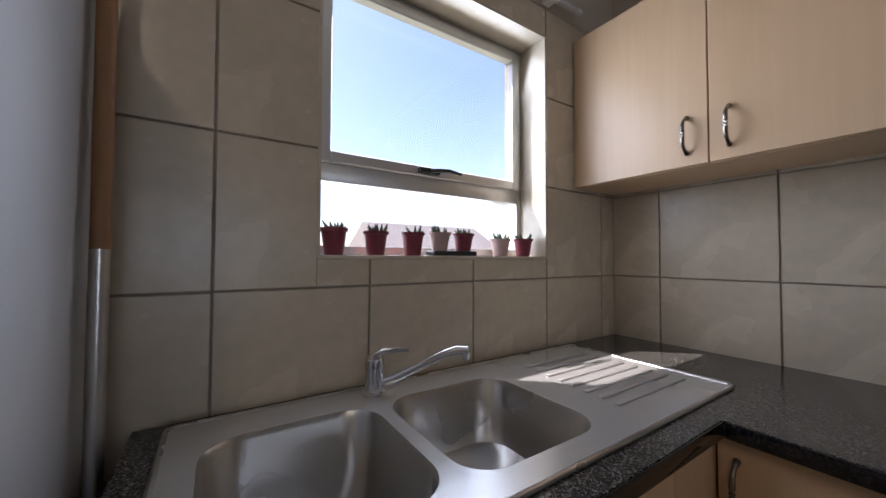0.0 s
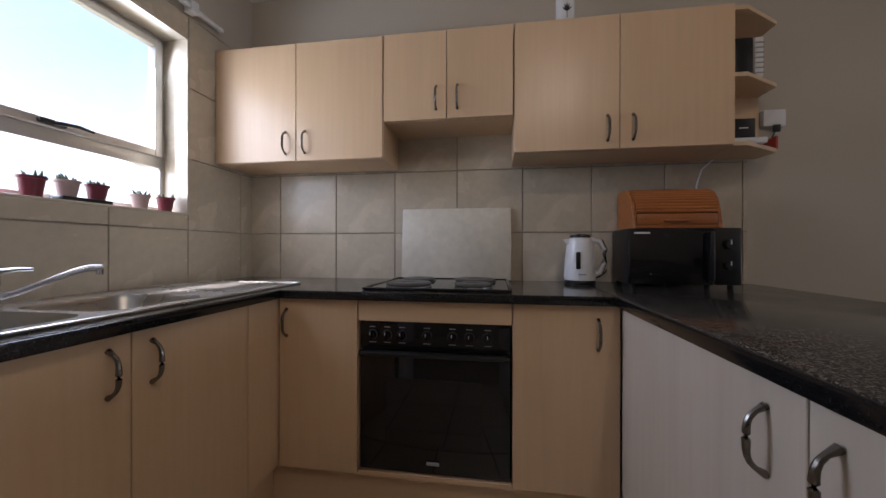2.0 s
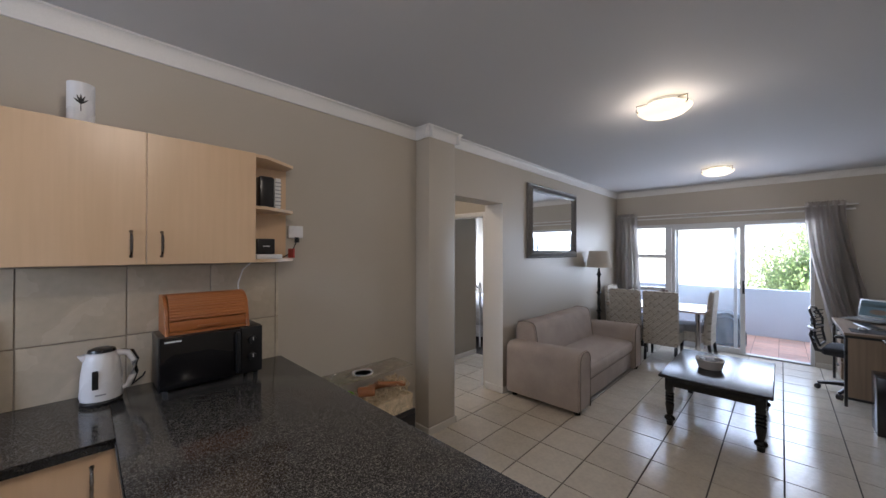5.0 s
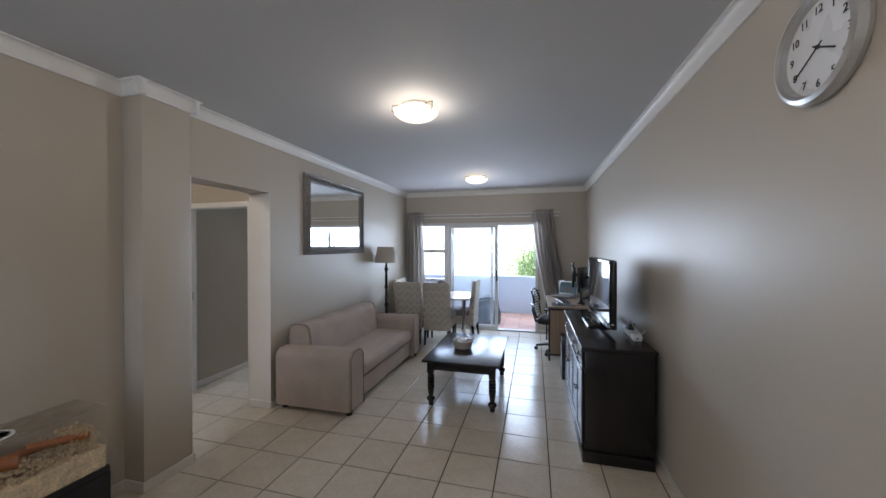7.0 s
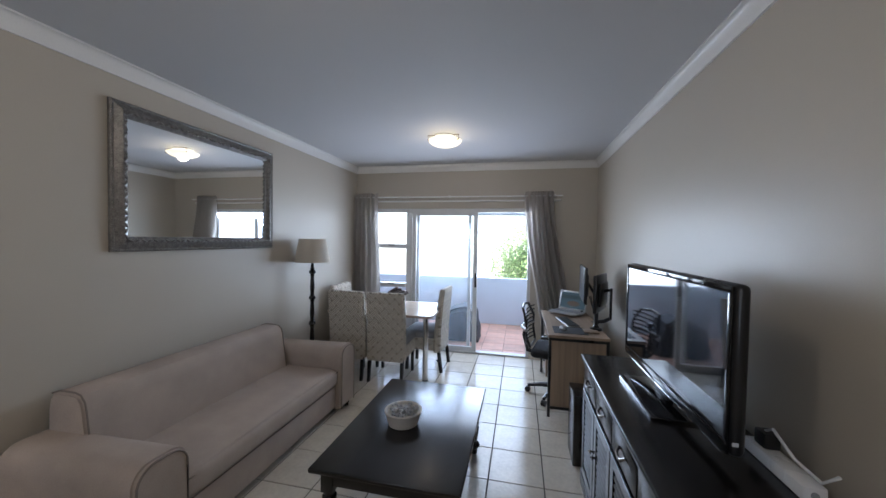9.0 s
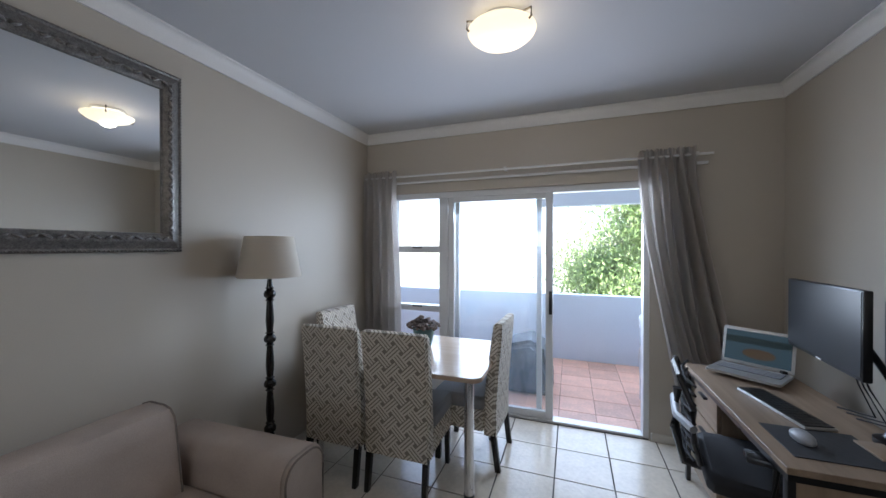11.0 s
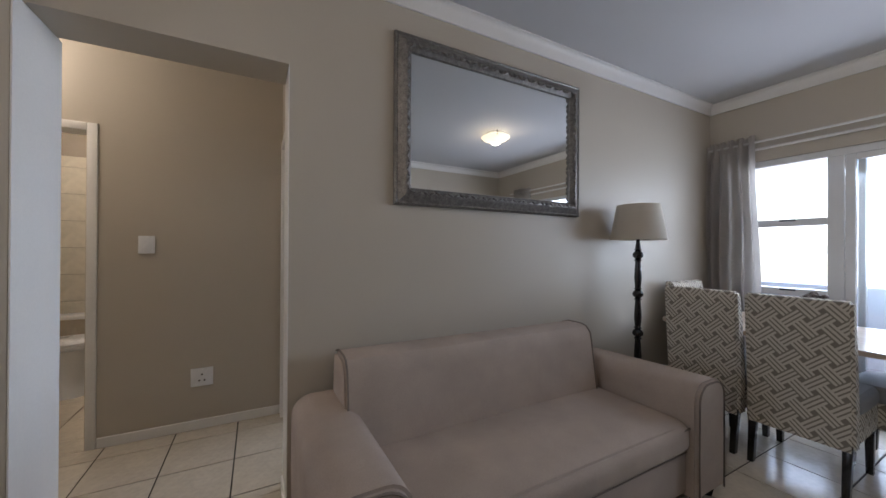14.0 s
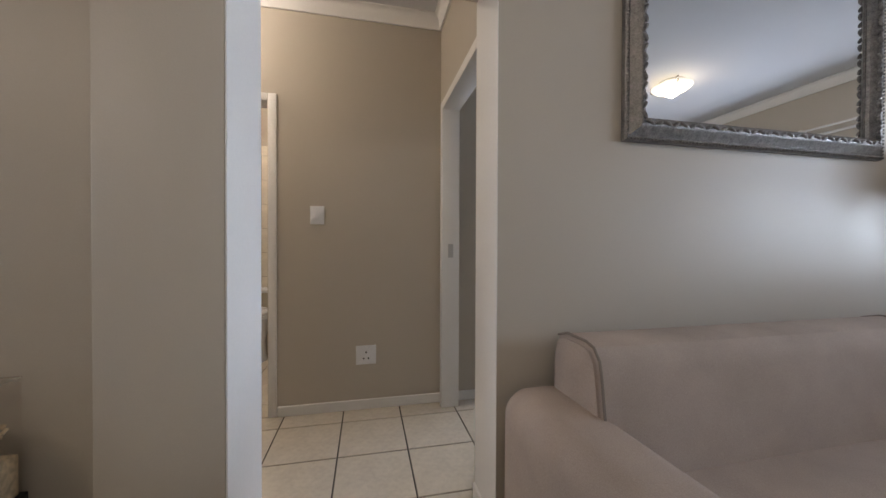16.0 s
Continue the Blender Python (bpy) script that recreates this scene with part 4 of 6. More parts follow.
part("box", cbox(1.596, XK, -1.91, -1.815, 1.655, 1.735, bev=0.006), M_WHITE, wbx)
part("plug", cbox(1.585, 1.597, -1.88, -1.85, 1.625, 1.66, bev=0.004), M_BLACK, wbx)
part("cord", tube(bm_new(), [(1.60, -1.865, 1.63), (1.61, -1.84, 1.56), (1.60, -1.78, 1.53), (1.55, -1.72, 1.545)], 0.0035, 6), M_BLACK, wbx)
rc = thing("card", "small red and white card on the shelf end", "card", (1.55, -1.81, 1.53))
part("sheet", cbox(1.52, 1.60, -1.822, -1.812, 1.527, 1.585, bev=0.001, seg=1), M_REDCARD, rc)
part("white_area", cbox(1.530, 1.575, -1.8245, -1.8222, 1.535, 1.556), M_PRINT, rc)

# fridge and broom
fg = thing("fridge_freezer", "white upright fridge freezer beside the sink", "fridge", (-0.32, 0.6, 0))
part("body", cbox(-0.62, -0.03, 0.385, 0.88, 0.03, 1.72, bev=0.012), M_FRIDGE, fg)
for z0, z1 in ((0.06, 0.862), (0.874, 1.72)):
    d = part("door", cbox(-0.62, -0.03, 0.315, 0.377, z0, z1, bev=0.014, seg=3), M_FRIDGE, fg)
    part("hinge_cover", cbox(-0.032, -0.024, 0.345, 0.405, z0 + 0.02, z0 + 0.055, bev=0.003), M_WHITE, d)
    part("hinge_cover", cbox(-0.032, -0.024, 0.345, 0.405, z1 - 0.06, z1 - 0.03, bev=0.003), M_WHITE, d)
    part("gasket", cbox(-0.61, -0.036, 0.3775, 0.3845, z0 + 0.01, z1 - 0.01), M_GREY, d)
for x in (-0.57, -0.09):
    part("foot", cyl(bm_new(), (x, 0.45, 0.0), (x, 0.45, 0.035), 0.02, n=12), M_BLACK, fg)
bp = thing("broom", "metal-handled broom with an orange sleeve standing in the gap", "broom", (0.0, 0.8, 0))
part("handle", cyl(bm_new(), (0.0, 0.79, 0.10), (-0.004, 0.815, 1.24), 0.0125, n=14), M_STEEL, bp)
part("sleeve", cyl(bm_new(), (-0.004, 0.815, 1.24), (-0.008, 0.83, 1.75), 0.0135, n=14), M_ORANGE, bp)
part("head", cbox(-0.02, 0.02, 0.62, 0.86, 0.0, 0.10, bev=0.012), M_BLACK, bp)
pn = thing("pan_lid", "round grey lid hanging on the side of the fridge", "lid", (-0.027, 0.62, 0.72))


def turned(prof, x):
    bm = lathe(bm_new(), prof, 0, 0, 0, 36)
    bmesh.ops.transform(bm, verts=bm.verts, matrix=pose(x, 0.62, 0.72, 0, 90, 0))
    return bm


part("dome", turned([(0.002, 0.0), (0.152, 0.0), (0.152, 0.010), (0.14, 0.024), (0.06, 0.040), (0.002, 0.044)], -0.027), M_GREY, pn)
part("rim", turned([(0.153, 0.0), (0.166, 0.002), (0.168, 0.008), (0.160, 0.012), (0.153, 0.010)], -0.027), M_STEEL, pn, "steel rim")
part("knob", turned([(0.010, 0.0), (0.010, 0.010), (0.020, 0.016), (0.018, 0.026), (0.002, 0.028)], 0.016), M_BLACK, pn, "black knob")


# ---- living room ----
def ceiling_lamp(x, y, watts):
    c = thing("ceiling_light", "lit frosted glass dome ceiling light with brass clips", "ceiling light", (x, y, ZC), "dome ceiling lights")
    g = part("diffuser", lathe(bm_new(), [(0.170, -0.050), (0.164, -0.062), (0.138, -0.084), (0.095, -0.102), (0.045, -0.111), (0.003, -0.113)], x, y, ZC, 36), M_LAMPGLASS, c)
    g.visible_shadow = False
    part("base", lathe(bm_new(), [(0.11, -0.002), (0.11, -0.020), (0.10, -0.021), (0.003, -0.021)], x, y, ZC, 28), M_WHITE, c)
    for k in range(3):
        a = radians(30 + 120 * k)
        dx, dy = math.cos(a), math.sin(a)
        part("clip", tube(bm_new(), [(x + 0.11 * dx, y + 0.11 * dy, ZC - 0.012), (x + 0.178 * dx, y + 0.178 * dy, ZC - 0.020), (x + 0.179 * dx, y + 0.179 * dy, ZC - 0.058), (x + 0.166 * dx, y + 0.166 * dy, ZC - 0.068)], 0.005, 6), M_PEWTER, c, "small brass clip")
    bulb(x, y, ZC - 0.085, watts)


ceiling_lamp(-0.09, -3.77, 2.2)
ceiling_lamp(-0.11, -6.49, 1.3)
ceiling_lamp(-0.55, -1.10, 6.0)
# invented lamp, never in view, added to brighten the passage
ceiling_lamp(2.28, -2.55, 4.1)
# likewise invented: fill for the bathroom, in place of daylight
ceiling_lamp(3.3, -2.85, 5.0)


# sofa
def cushion(x0, x1, y0, y1, z0, z1, r=0.05, puff=0.012, n=10):
    """A stuffed block: rounded, with slightly bulging faces."""
    bm = bm_new()
    bmesh.ops.create_cube(bm, size=2)
    bmesh.ops.subdivide_edges(bm, edges=bm.edges, cuts=n, use_grid_fill=True)
    h = Vector(((x1 - x0) / 2, (y1 - y0) / 2, (z1 - z0) / 2))
    c = Vector(((x0 + x1) / 2, (y0 + y1) / 2, (z0 + z1) / 2))
    for v in bm.verts:
        p = Vector([v.co[i] for i in range(3)])
        # squeeze the grid lines towards the edges, where the curve is
        q = Vector([math.sin(p[i] * math.pi / 2) * h[i] for i in range(3)])
        core = Vector([max(-h[i] + r, min(h[i] - r, q[i])) for i in range(3)])
        d = q - core
        if d.length > 1e-6:
            q = core + d.normalized() * min(r, max(abs(d.x), abs(d.y), abs(d.z)))
        bulge = puff * (1 - p.x ** 2) * (1 - p.y ** 2) + puff * (1 - p.y ** 2) * (1 - p.z ** 2) + puff * (1 - p.x ** 2) * (1 - p.z ** 2)
        v.co = c + q + (Vector((p.x * abs(p.x) ** 5, p.y * abs(p.y) ** 5, p.z * abs(p.z) ** 5)) * bulge)
    return bm


so = thing("sofa", "taupe suede two-seater sofa with piped arms", "sofa", (1.1, -5.12, 0))
SX, SY0, SY1 = 0.665, -4.13, -6.105
part("base", cbox(SX + 0.055, 1.44, SY1 + 0.20, SY0 - 0.20, 0.055, 0.27, bev=0.02, seg=3), M_SUEDE, so)
st = part("seat", cushion(SX + 0.03, 1.30, SY1 + 0.245, SY0 - 0.245, 0.265, 0.415, 0.05, 0.012), M_SUEDE, so)
part("seam", tube(bm_new(), [(SX + 0.052, SY1 + 0.22, 0.262), (SX + 0.052, SY0 - 0.22, 0.262)], 0.004, 6), M_PIPING, st)
part("piping", tube(bm_new(), [(SX + 0.036, SY1 + 0.26 + (SY0 - SY1 - 0.52) * k / 16, 0.385 - 0.018 * math.sin(math.pi * k / 16)) for k in range(17)], 0.005, 6), M_PIPING, st)
bprof = [(1.17, 0.30), (1.185, 0.42), (1.225, 0.70), (1.235, 0.745), (1.262, 0.778), (1.30, 0.788), (1.40, 0.788), (1.455, 0.77), (1.475, 0.70), (1.485, 0.30)]
bk = prism(bm_new(), bprof, SY1 + 0.30, SY0 - 0.18, "y", bev=0.016, seg=3)
bkp = part("backrest", bk, M_SUEDE, so)
for y in (SY1 + 0.311, SY0 - 0.191):
    part("piping", tube(bm_new(), [(x - 0.001 if x < 1.3 else x, y, z + (0.001 if z > 0.7 else 0)) for x, z in bprof[1:8]], 0.0045, 6), M_PIPING, bkp)
for ya, yb in ((SY0 - 0.255, SY0), (SY1, SY1 + 0.255)):
    pts = [(yb, 0.05), (yb, 0.50)]
    pts += [(yb - 0.085 + 0.085 * math.cos(radians(a)), 0.52 + 0.085 * math.sin(radians(a))) for a in range(10, 91, 16)]
    pts += [(ya + 0.085 - 0.085 * math.cos(radians(a)), 0.52 + 0.085 * math.sin(radians(a))) for a in range(90, 9, -16)]
    pts += [(ya, 0.50), (ya, 0.05)]
    ab = bm_new()
    prism(ab, pts, SX, 1.49, "x", bev=0.018, seg=3)
    for v in ab.verts:
        v.co.z += -0.02 * max(0, (v.co.x - SX) / 0.8) if v.co.z > 0.3 else 0
    am = part("arm", ab, M_SUEDE, so)
    ins = [(SX - 0.0005, y + (0.012 if y < (ya + yb) / 2 else -0.012), z if z < 0.4 else z - 0.010) for y, z in pts]
    part("piping", tube(bm_new(), ins, 0.0048, 6), M_PIPING, am)
for x in (SX + 0.06, 1.42):
    for y in (SY0 - 0.07, SY1 + 0.07):
        part("foot", lathe(bm_new(), [(0.032, 0), (0.045, 0.056)], x, y, 0, 4), M_DARKWOOD, so)

# mirror
mr = thing("wall_mirror", "large mirror in an ornate pewter frame", "mirror", (XR - 0.02, -5.31, 1.94))
MY0, MY1, MZ0, MZ1 = -6.005, -4.622, 1.484, 2.402
part("glass", cbox(XR - 0.012, XR - 0.008, MY0 + 0.09, MY1 - 0.09, MZ0 + 0.08, MZ1 - 0.08), M_MIRROR, mr)
part("backing", cbox(XR - 0.0075, XR - 0.001, MY0 + 0.01, MY1 - 0.01, MZ0 + 0.01, MZ1 - 0.01), M_BLACK, mr)
fp = [(0.0, 0.002), (0.0, 0.020), (0.010, 0.028), (0.018, 0.024), (0.030, 0.030), (0.048, 0.046), (0.062, 0.048), (0.076, 0.036), (0.084, 0.028), (0.092, 0.024), (0.096, 0.013)]


def frame_side(a, b, inward):
    """Mitred moulding from corner a to b; corners are (y, z)."""
    a, b, inward = Vector(a), Vector(b), Vector(inward)
    along = (b - a).normalized()
    bm = bm_new()
    rows = []
    for p, s in ((a, 1), (b, -1)):
        rows.append([bm.verts.new((XR - h, *(p + inward * u + along * s * u))) for u, h in fp])
    for i in range(len(fp) - 1):
        bm.faces.new((rows[0][i], rows[0][i + 1], rows[1][i + 1], rows[1][i]))
    n = int((b - a).length / 0.042)
    for k in range(n):
        c = a + along * (0.075 + ((b - a).length - 0.15) * (k + 0.5) / n) + inward * 0.068
        m = Matrix.Translation((XR - 0.045, c.x, c.y)) @ Matrix.Rotation(math.atan2(along.y, along.x) + (0.5 if k % 2 else -0.5), 4, "X") @ Matrix.Diagonal((0.010, 0.019, 0.0085, 1))
        bmesh.ops.create_uvsphere(bm, u_segments=8, v_segments=5, radius=1, matrix=m)
    nb = int((b - a).length / 0.016)
    for k in range(nb):
        c = a + along * ((b - a).length * (k + 0.5) / nb) + inward * 0.008
        bmesh.ops.create_icosphere(bm, subdivisions=1, radius=0.0055, matrix=Matrix.Translation((XR - 0.028, c.x, c.y)))
    return bm


for a, b, i in (((MY0, MZ0), (MY1, MZ0), (0, 1)), ((MY1, MZ0), (MY1, MZ1), (-1, 0)), ((MY1, MZ1), (MY0, MZ1), (0, -1)), ((MY0, MZ1), (MY0, MZ0), (1, 0))):
    part("frame_side", frame_side(a, b, i), M_FRAME, mr)

# floor lamp
lx, ly = 1.325, -6.41
fl = thing("floor_lamp", "floor lamp with a black turned stem and linen shade", "lamp", (lx, ly, 0))
part("base", lathe(bm_new(), [(0.13, 0), (0.13, 0.02), (0.10, 0.03), (0.04, 0.05)], lx, ly), M_DARKWOOD, fl)
prof = [(0.018, 0.05)]
for z in (0.10, 0.38, 0.66, 0.94, 1.22):
    prof += [(0.018, z - 0.05), (0.026, z - 0.042), (0.018, z - 0.032), (0.034, z - 0.016), (0.036, z), (0.030, z + 0.014), (0.018, z + 0.026), (0.027, z + 0.034), (0.019, z + 0.042), (0.025, z + 0.11), (0.022, z + 0.17)]
prof = [p for p in prof if p[1] < 1.315] + [(0.012, 1.32), (0.012, 1.36)]
prof.sort(key=lambda p: p[1])
part("stem", lathe(bm_new(), prof, lx, ly, 0, 20), M_DARKWOOD, fl)
sb = bm_new()
lathe(sb, [(0.185, 1.325), (0.14, 1.575), (0.137, 1.575), (0.182, 1.325)], lx, ly, 0, 36)
for f in [f for f in sb.faces if len(f.verts) > 4]:
    sb.faces.remove(f)
part("shade", sb, M_SHADE, fl)
part("shade_ring", lathe(bm_new(), [(0.02, 1.352), (0.02, 1.358), (0.012, 1.358), (0.012, 1.352)], lx, ly), M_STEEL, fl)

# coffee table
ct = thing("coffee_table", "black-stained coffee table with turned legs", "coffee table", (-0.26, -5.08, 0))
TX0, TX1, TY0, TY1, TZ = -0.645, 0.115, -5.665, -4.515, 0.465
part("tabletop", cbox(TX0, TX1, TY0, TY1, TZ - 0.025, TZ, bev=0.008, seg=3), M_DARKWOOD, ct)
for a in ((TX0 + 0.055, TX1 - 0.055, TY0 + 0.05, TY0 + 0.07), (TX0 + 0.055, TX1 - 0.055, TY1 - 0.07, TY1 - 0.05), (TX0 + 0.055, TX0 + 0.075, TY0 + 0.072, TY1 - 0.072), (TX1 - 0.075, TX1 - 0.055, TY0 + 0.072, TY1 - 0.072)):
    part("apron", cbox(*a, TZ - 0.105, TZ - 0.026, bev=0.002), M_DARKWOOD, ct)
for x in (TX0 + 0.075, TX1 - 0.075):
    for y in (TY0 + 0.08, TY1 - 0.08):
        lb = bm_new()
        box(lb, x - 0.032, x + 0.032, y - 0.032, y + 0.032, TZ - 0.145, TZ - 0.0255, bev=0.002)
        lathe(lb, [(0.014, 0), (0.024, 0.006), (0.026, 0.03), (0.030, 0.045), (0.042, 0.058), (0.043, 0.07), (0.036, 0.082), (0.021, 0.09), (0.027, 0.12), (0.035, 0.18), (0.036, 0.20), (0.026, 0.212), (0.036, 0.222), (0.036, 0.232), (0.027, 0.24), (0.036, 0.25), (0.036, 0.262), (0.027, 0.27), (0.036, 0.28), (0.036, 0.292), (0.028, 0.30), (0.032, 0.322)], x, y, 0, 20)
        part("leg", lb, M_DARKWOOD, ct)
bx, by = -0.20, -5.03
bo = thing("decor_bowl", "pale stone bowl filled with glass pebbles", "bowl", (bx, by, TZ))
part("bowl", lathe(bm_new(), [(0.075, 0.001), (0.09, 0.005), (0.115, 0.085), (0.108, 0.09), (0.098, 0.085), (0.095, 0.07), (0.003, 0.068)], bx, by, TZ, 36), M_STONEBOWL, bo)
pbm = bm_new()
rnd = random.Random(9)
for k in range(70):
    a, r = rnd.uniform(0, 6.28), 0.085 * math.sqrt(rnd.random())
    bmesh.ops.create_icosphere(pbm, subdivisions=1, radius=rnd.uniform(0.008, 0.013), matrix=Matrix.Translation((bx + r * math.cos(a), by + r * math.sin(a), TZ + 0.078 + rnd.uniform(0, 0.012))))
tagged(part("pebbles", pbm, M_PEBBLE, bo), kind="stuff")

# sideboard
sbx0, sbx1, sby0, sby1, sbz = -1.775, -1.315, -5.46, -3.975, 0.85
sb = thing("sideboard", "black-stained sideboard with drawers and louvred doors", "sideboard", (-1.55, -4.7, 0))
part("carcass", cbox(sbx0, sbx1, sby0 + 0.02, sby1 - 0.02, 0.085, sbz - 0.031, bev=0.003), M_DARKWOOD, sb)
part("top", cbox(sbx0 - 0.01, sbx1 + 0.03, sby0 - 0.015, sby1 + 0.025, sbz - 0.03, sbz, bev=0.009, seg=3), M_DARKWOOD, sb)
part("plinth", cbox(sbx0, sbx1 + 0.02, sby0 + 0.005, sby1 - 0.005, 0.0, 0.084, bev=0.008), M_DARKWOOD, sb)
w = (sby1 - sby0 - 0.08) / 4
for i in range(4):
    y0 = sby0 + 0.04 + i * w
    d = part("drawer", cbox(sbx1, sbx1 + 0.016, y0 + 0.008, y0 + w - 0.008, 0.665, 0.805, bev=0.005), M_DARKWOOD, sb)
    part("drawer_handle", tube(bm_new(), [(sbx1 + 0.016, y0 + w / 2 - 0.045, 0.742), (sbx1 + 0.032, y0 + w / 2 - 0.03, 0.725), (sbx1 + 0.035, y0 + w / 2, 0.718), (sbx1 + 0.032, y0 + w / 2 + 0.03, 0.725), (sbx1 + 0.016, y0 + w / 2 + 0.045, 0.742)], 0.006, 8), M_PEWTER, d)
    dr = part("door", cbox(sbx1, sbx1 + 0.006, y0 + 0.008, y0 + w - 0.008, 0.105, 0.650), M_DARKWOOD, sb)
    for a in ((y0 + 0.008, y0 + 0.058, 0.105, 0.65), (y0 + w - 0.058, y0 + w - 0.008, 0.105, 0.65), (y0 + 0.058, y0 + w - 0.058, 0.105, 0.165), (y0 + 0.058, y0 + w - 0.058, 0.595, 0.65)):
        part("door_rail", cbox(sbx1 + 0.006, sbx1 + 0.02, a[0], a[1], a[2], a[3], bev=0.002, seg=1), M_DARKWOOD, dr)
    for k in range(12):
        z = 0.178 + k * 0.0345
        part("louvre", prism(bm_new(), [(sbx1 + 0.006, z + 0.026), (sbx1 + 0.017, z), (sbx1 + 0.017, z + 0.006), (sbx1 + 0.006, z + 0.032)], y0 + 0.059, y0 + w - 0.059, "y"), M_DARKWOOD, dr)
    part("door_knob", lathe(bm_new(), [(0.006, 0), (0.006, 0.004), (0.013, 0.012), (0.003, 0.018)], sbx1 + 0.03, y0 + (w - 0.03 if i % 2 == 0 else 0.03), 0.40, 10), M_PEWTER, dr)
tv = thing("television", "black flat-screen television on the sideboard, switched off", "television", (-1.55, -4.87, sbz))
tvx = -1.56
part("screen", cbox(tvx + 0.012, tvx + 0.018, -5.40, -4.33, 0.955, 1.435), M_BLACKG, tv)
part("bezel", cbox(tvx - 0.035, tvx + 0.0115, -5.43, -4.30, 0.905, 1.465, bev=0.02, seg=3), M_BLACK, tv)
for a in ((-5.42, -4.31, 1.436, 1.458), (-5.42, -4.31, 0.912, 0.954), (-5.42, -5.401, 0.954, 1.436), (-4.329, -4.31, 0.954, 1.436)):
    part("bezel_strip", cbox(tvx + 0.0115, tvx + 0.022, a[0], a[1], a[2], a[3], bev=0.003), M_BLACKG, tv)
part("trim", cbox(tvx + 0.010, tvx + 0.0245, -5.40, -4.33, 0.906, 0.9115), M_CHROME, tv)
part("neck", cbox(tvx - 0.02, tvx + 0.01, -4.95, -4.80, sbz + 0.012, 0.91, bev=0.003), M_BLACK, tv)
part("stand", cbox(tvx - 0.10, tvx + 0.13, -5.10, -4.62, sbz + 0.0005, sbz + 0.016, bev=0.005), M_BLACKG, tv)
part("stand_edge", cbox(tvx + 0.130, tvx + 0.136, -5.09, -4.63, sbz + 0.002, sbz + 0.014), M_CHROME, tv)
part("label", cbox(tvx - 0.01, tvx + 0.008, -4.3005, -4.299, 0.945, 0.957), M_PRINT, tv)
pp = thing("power_strip", "white power strip with plugs behind the television", "power strip", (-1.72, -4.35, sbz))
part("body", cbox(-1.755, -1.69, -4.50, -4.22, sbz + 0.0005, sbz + 0.045, bev=0.008), M_WHITE, pp)
part("button", cyl(bm_new(), (-1.72, -4.2205, sbz + 0.022), (-1.72, -4.216, sbz + 0.022), 0.010, n=14), M_GREY, pp)
part("plug", cbox(-1.75, -1.70, -4.46, -4.40, sbz + 0.046, sbz + 0.10, bev=0.008), M_BLACK, pp)
part("cord", tube(bm_new(), [(-1.72, -4.43, sbz + 0.10), (-1.71, -4.38, sbz + 0.13), (-1.72, -4.30, sbz + 0.08), (-1.75, -4.24, sbz + 0.05), (-1.77, -4.21, sbz + 0.09)], 0.005, 8), M_WHITE, pp)
bxx = solid("speaker_box", cbox(-1.62, -1.27, -5.86, -5.60, 0.0, 0.50, bev=0.006), M_DARKWOOD, "black box standing between sideboard and desk", "box")

# wall clock
cy0, cz0 = -2.635, 2.205
ck = thing("wall_clock", "round silver wall clock with a white dial", "clock", (XL, cy0, cz0))


def disc(r0, r1, d0, d1, n=40):
    bm = bm_new()
    lathe(bm, [(r0, d0), (r1, d1)], 0, 0, 0, n)
    bmesh.ops.transform(bm, verts=bm.verts, matrix=pose(XL, cy0, cz0, 0, 90, 0))
    return bm


rb = bm_new()
lathe(rb, [(0.15, 0.001), (0.172, 0.004), (0.178, 0.02), (0.170, 0.040), (0.155, 0.046), (0.146, 0.038), (0.144, 0.015), (0.003, 0.014)], 0, 0, 0, 48)
bmesh.ops.transform(rb, verts=rb.verts, matrix=pose(XL, cy0, cz0, 0, 90, 0))
part("case", rb, M_SILVER, ck)
part("dial", disc(0.143, 0.143, 0.0145, 0.017), M_WHITE, ck)
for h in range(1, 13):
    a = radians(h * 30)
    cu = bpy.data.curves.new("numeral", "FONT")
    cu.body, cu.size, cu.align_x, cu.align_y, cu.extrude = str(h), 0.036, "CENTER", "CENTER", 0.0006
    ob = new("numeral", cu)
    ob.parent = ck
    ob.matrix_local = Matrix.Translation((0.0185, 0.115 * math.sin(a), 0.115 * math.cos(a))) @ pose(0, 0, 0, 90, 0, 90)
    cu.materials.append(M_INK)
for ang, ln, wd in ((118, 0.075, 0.005), (238, 0.112, 0.0035)):
    a = radians(ang)
    part("hand_of_clock", tube(bm_new(), [(XL + 0.021, cy0 - 0.02 * math.sin(a), cz0 - 0.02 * math.cos(a)), (XL + 0.021, cy0 + ln * math.sin(a), cz0 + ln * math.cos(a))], wd * 0.6, 6), M_INK, ck)
part("hub", disc(0.007, 0.005, 0.0175, 0.026, 14), M_INK, ck)

# curtains and rail
rl = thing("curtain_rail", "thin white curtain rail above the sliding door", "curtain rail", (0.1, YF + 0.08, 2.2))
part("rail", cyl(bm_new(), (-1.40, YF + 0.075, 2.185), (1.50, YF + 0.075, 2.185), 0.010, n=12), M_TRIM, rl)
for x in (-1.30, 0.10, 1.45):
    part("bracket", cbox(x - 0.012, x + 0.012, YF, YF + 0.08, 2.178, 2.205, bev=0.003), M_TRIM, rl)
rbm = bm_new()
tube(rbm, [(-1.38, YF + 0.03, 2.13), (1.48, YF + 0.03, 2.13)], 0.012, 8)
solid("curtain_track", rbm, M_TRIM, "white inner curtain track", "curtain rail")


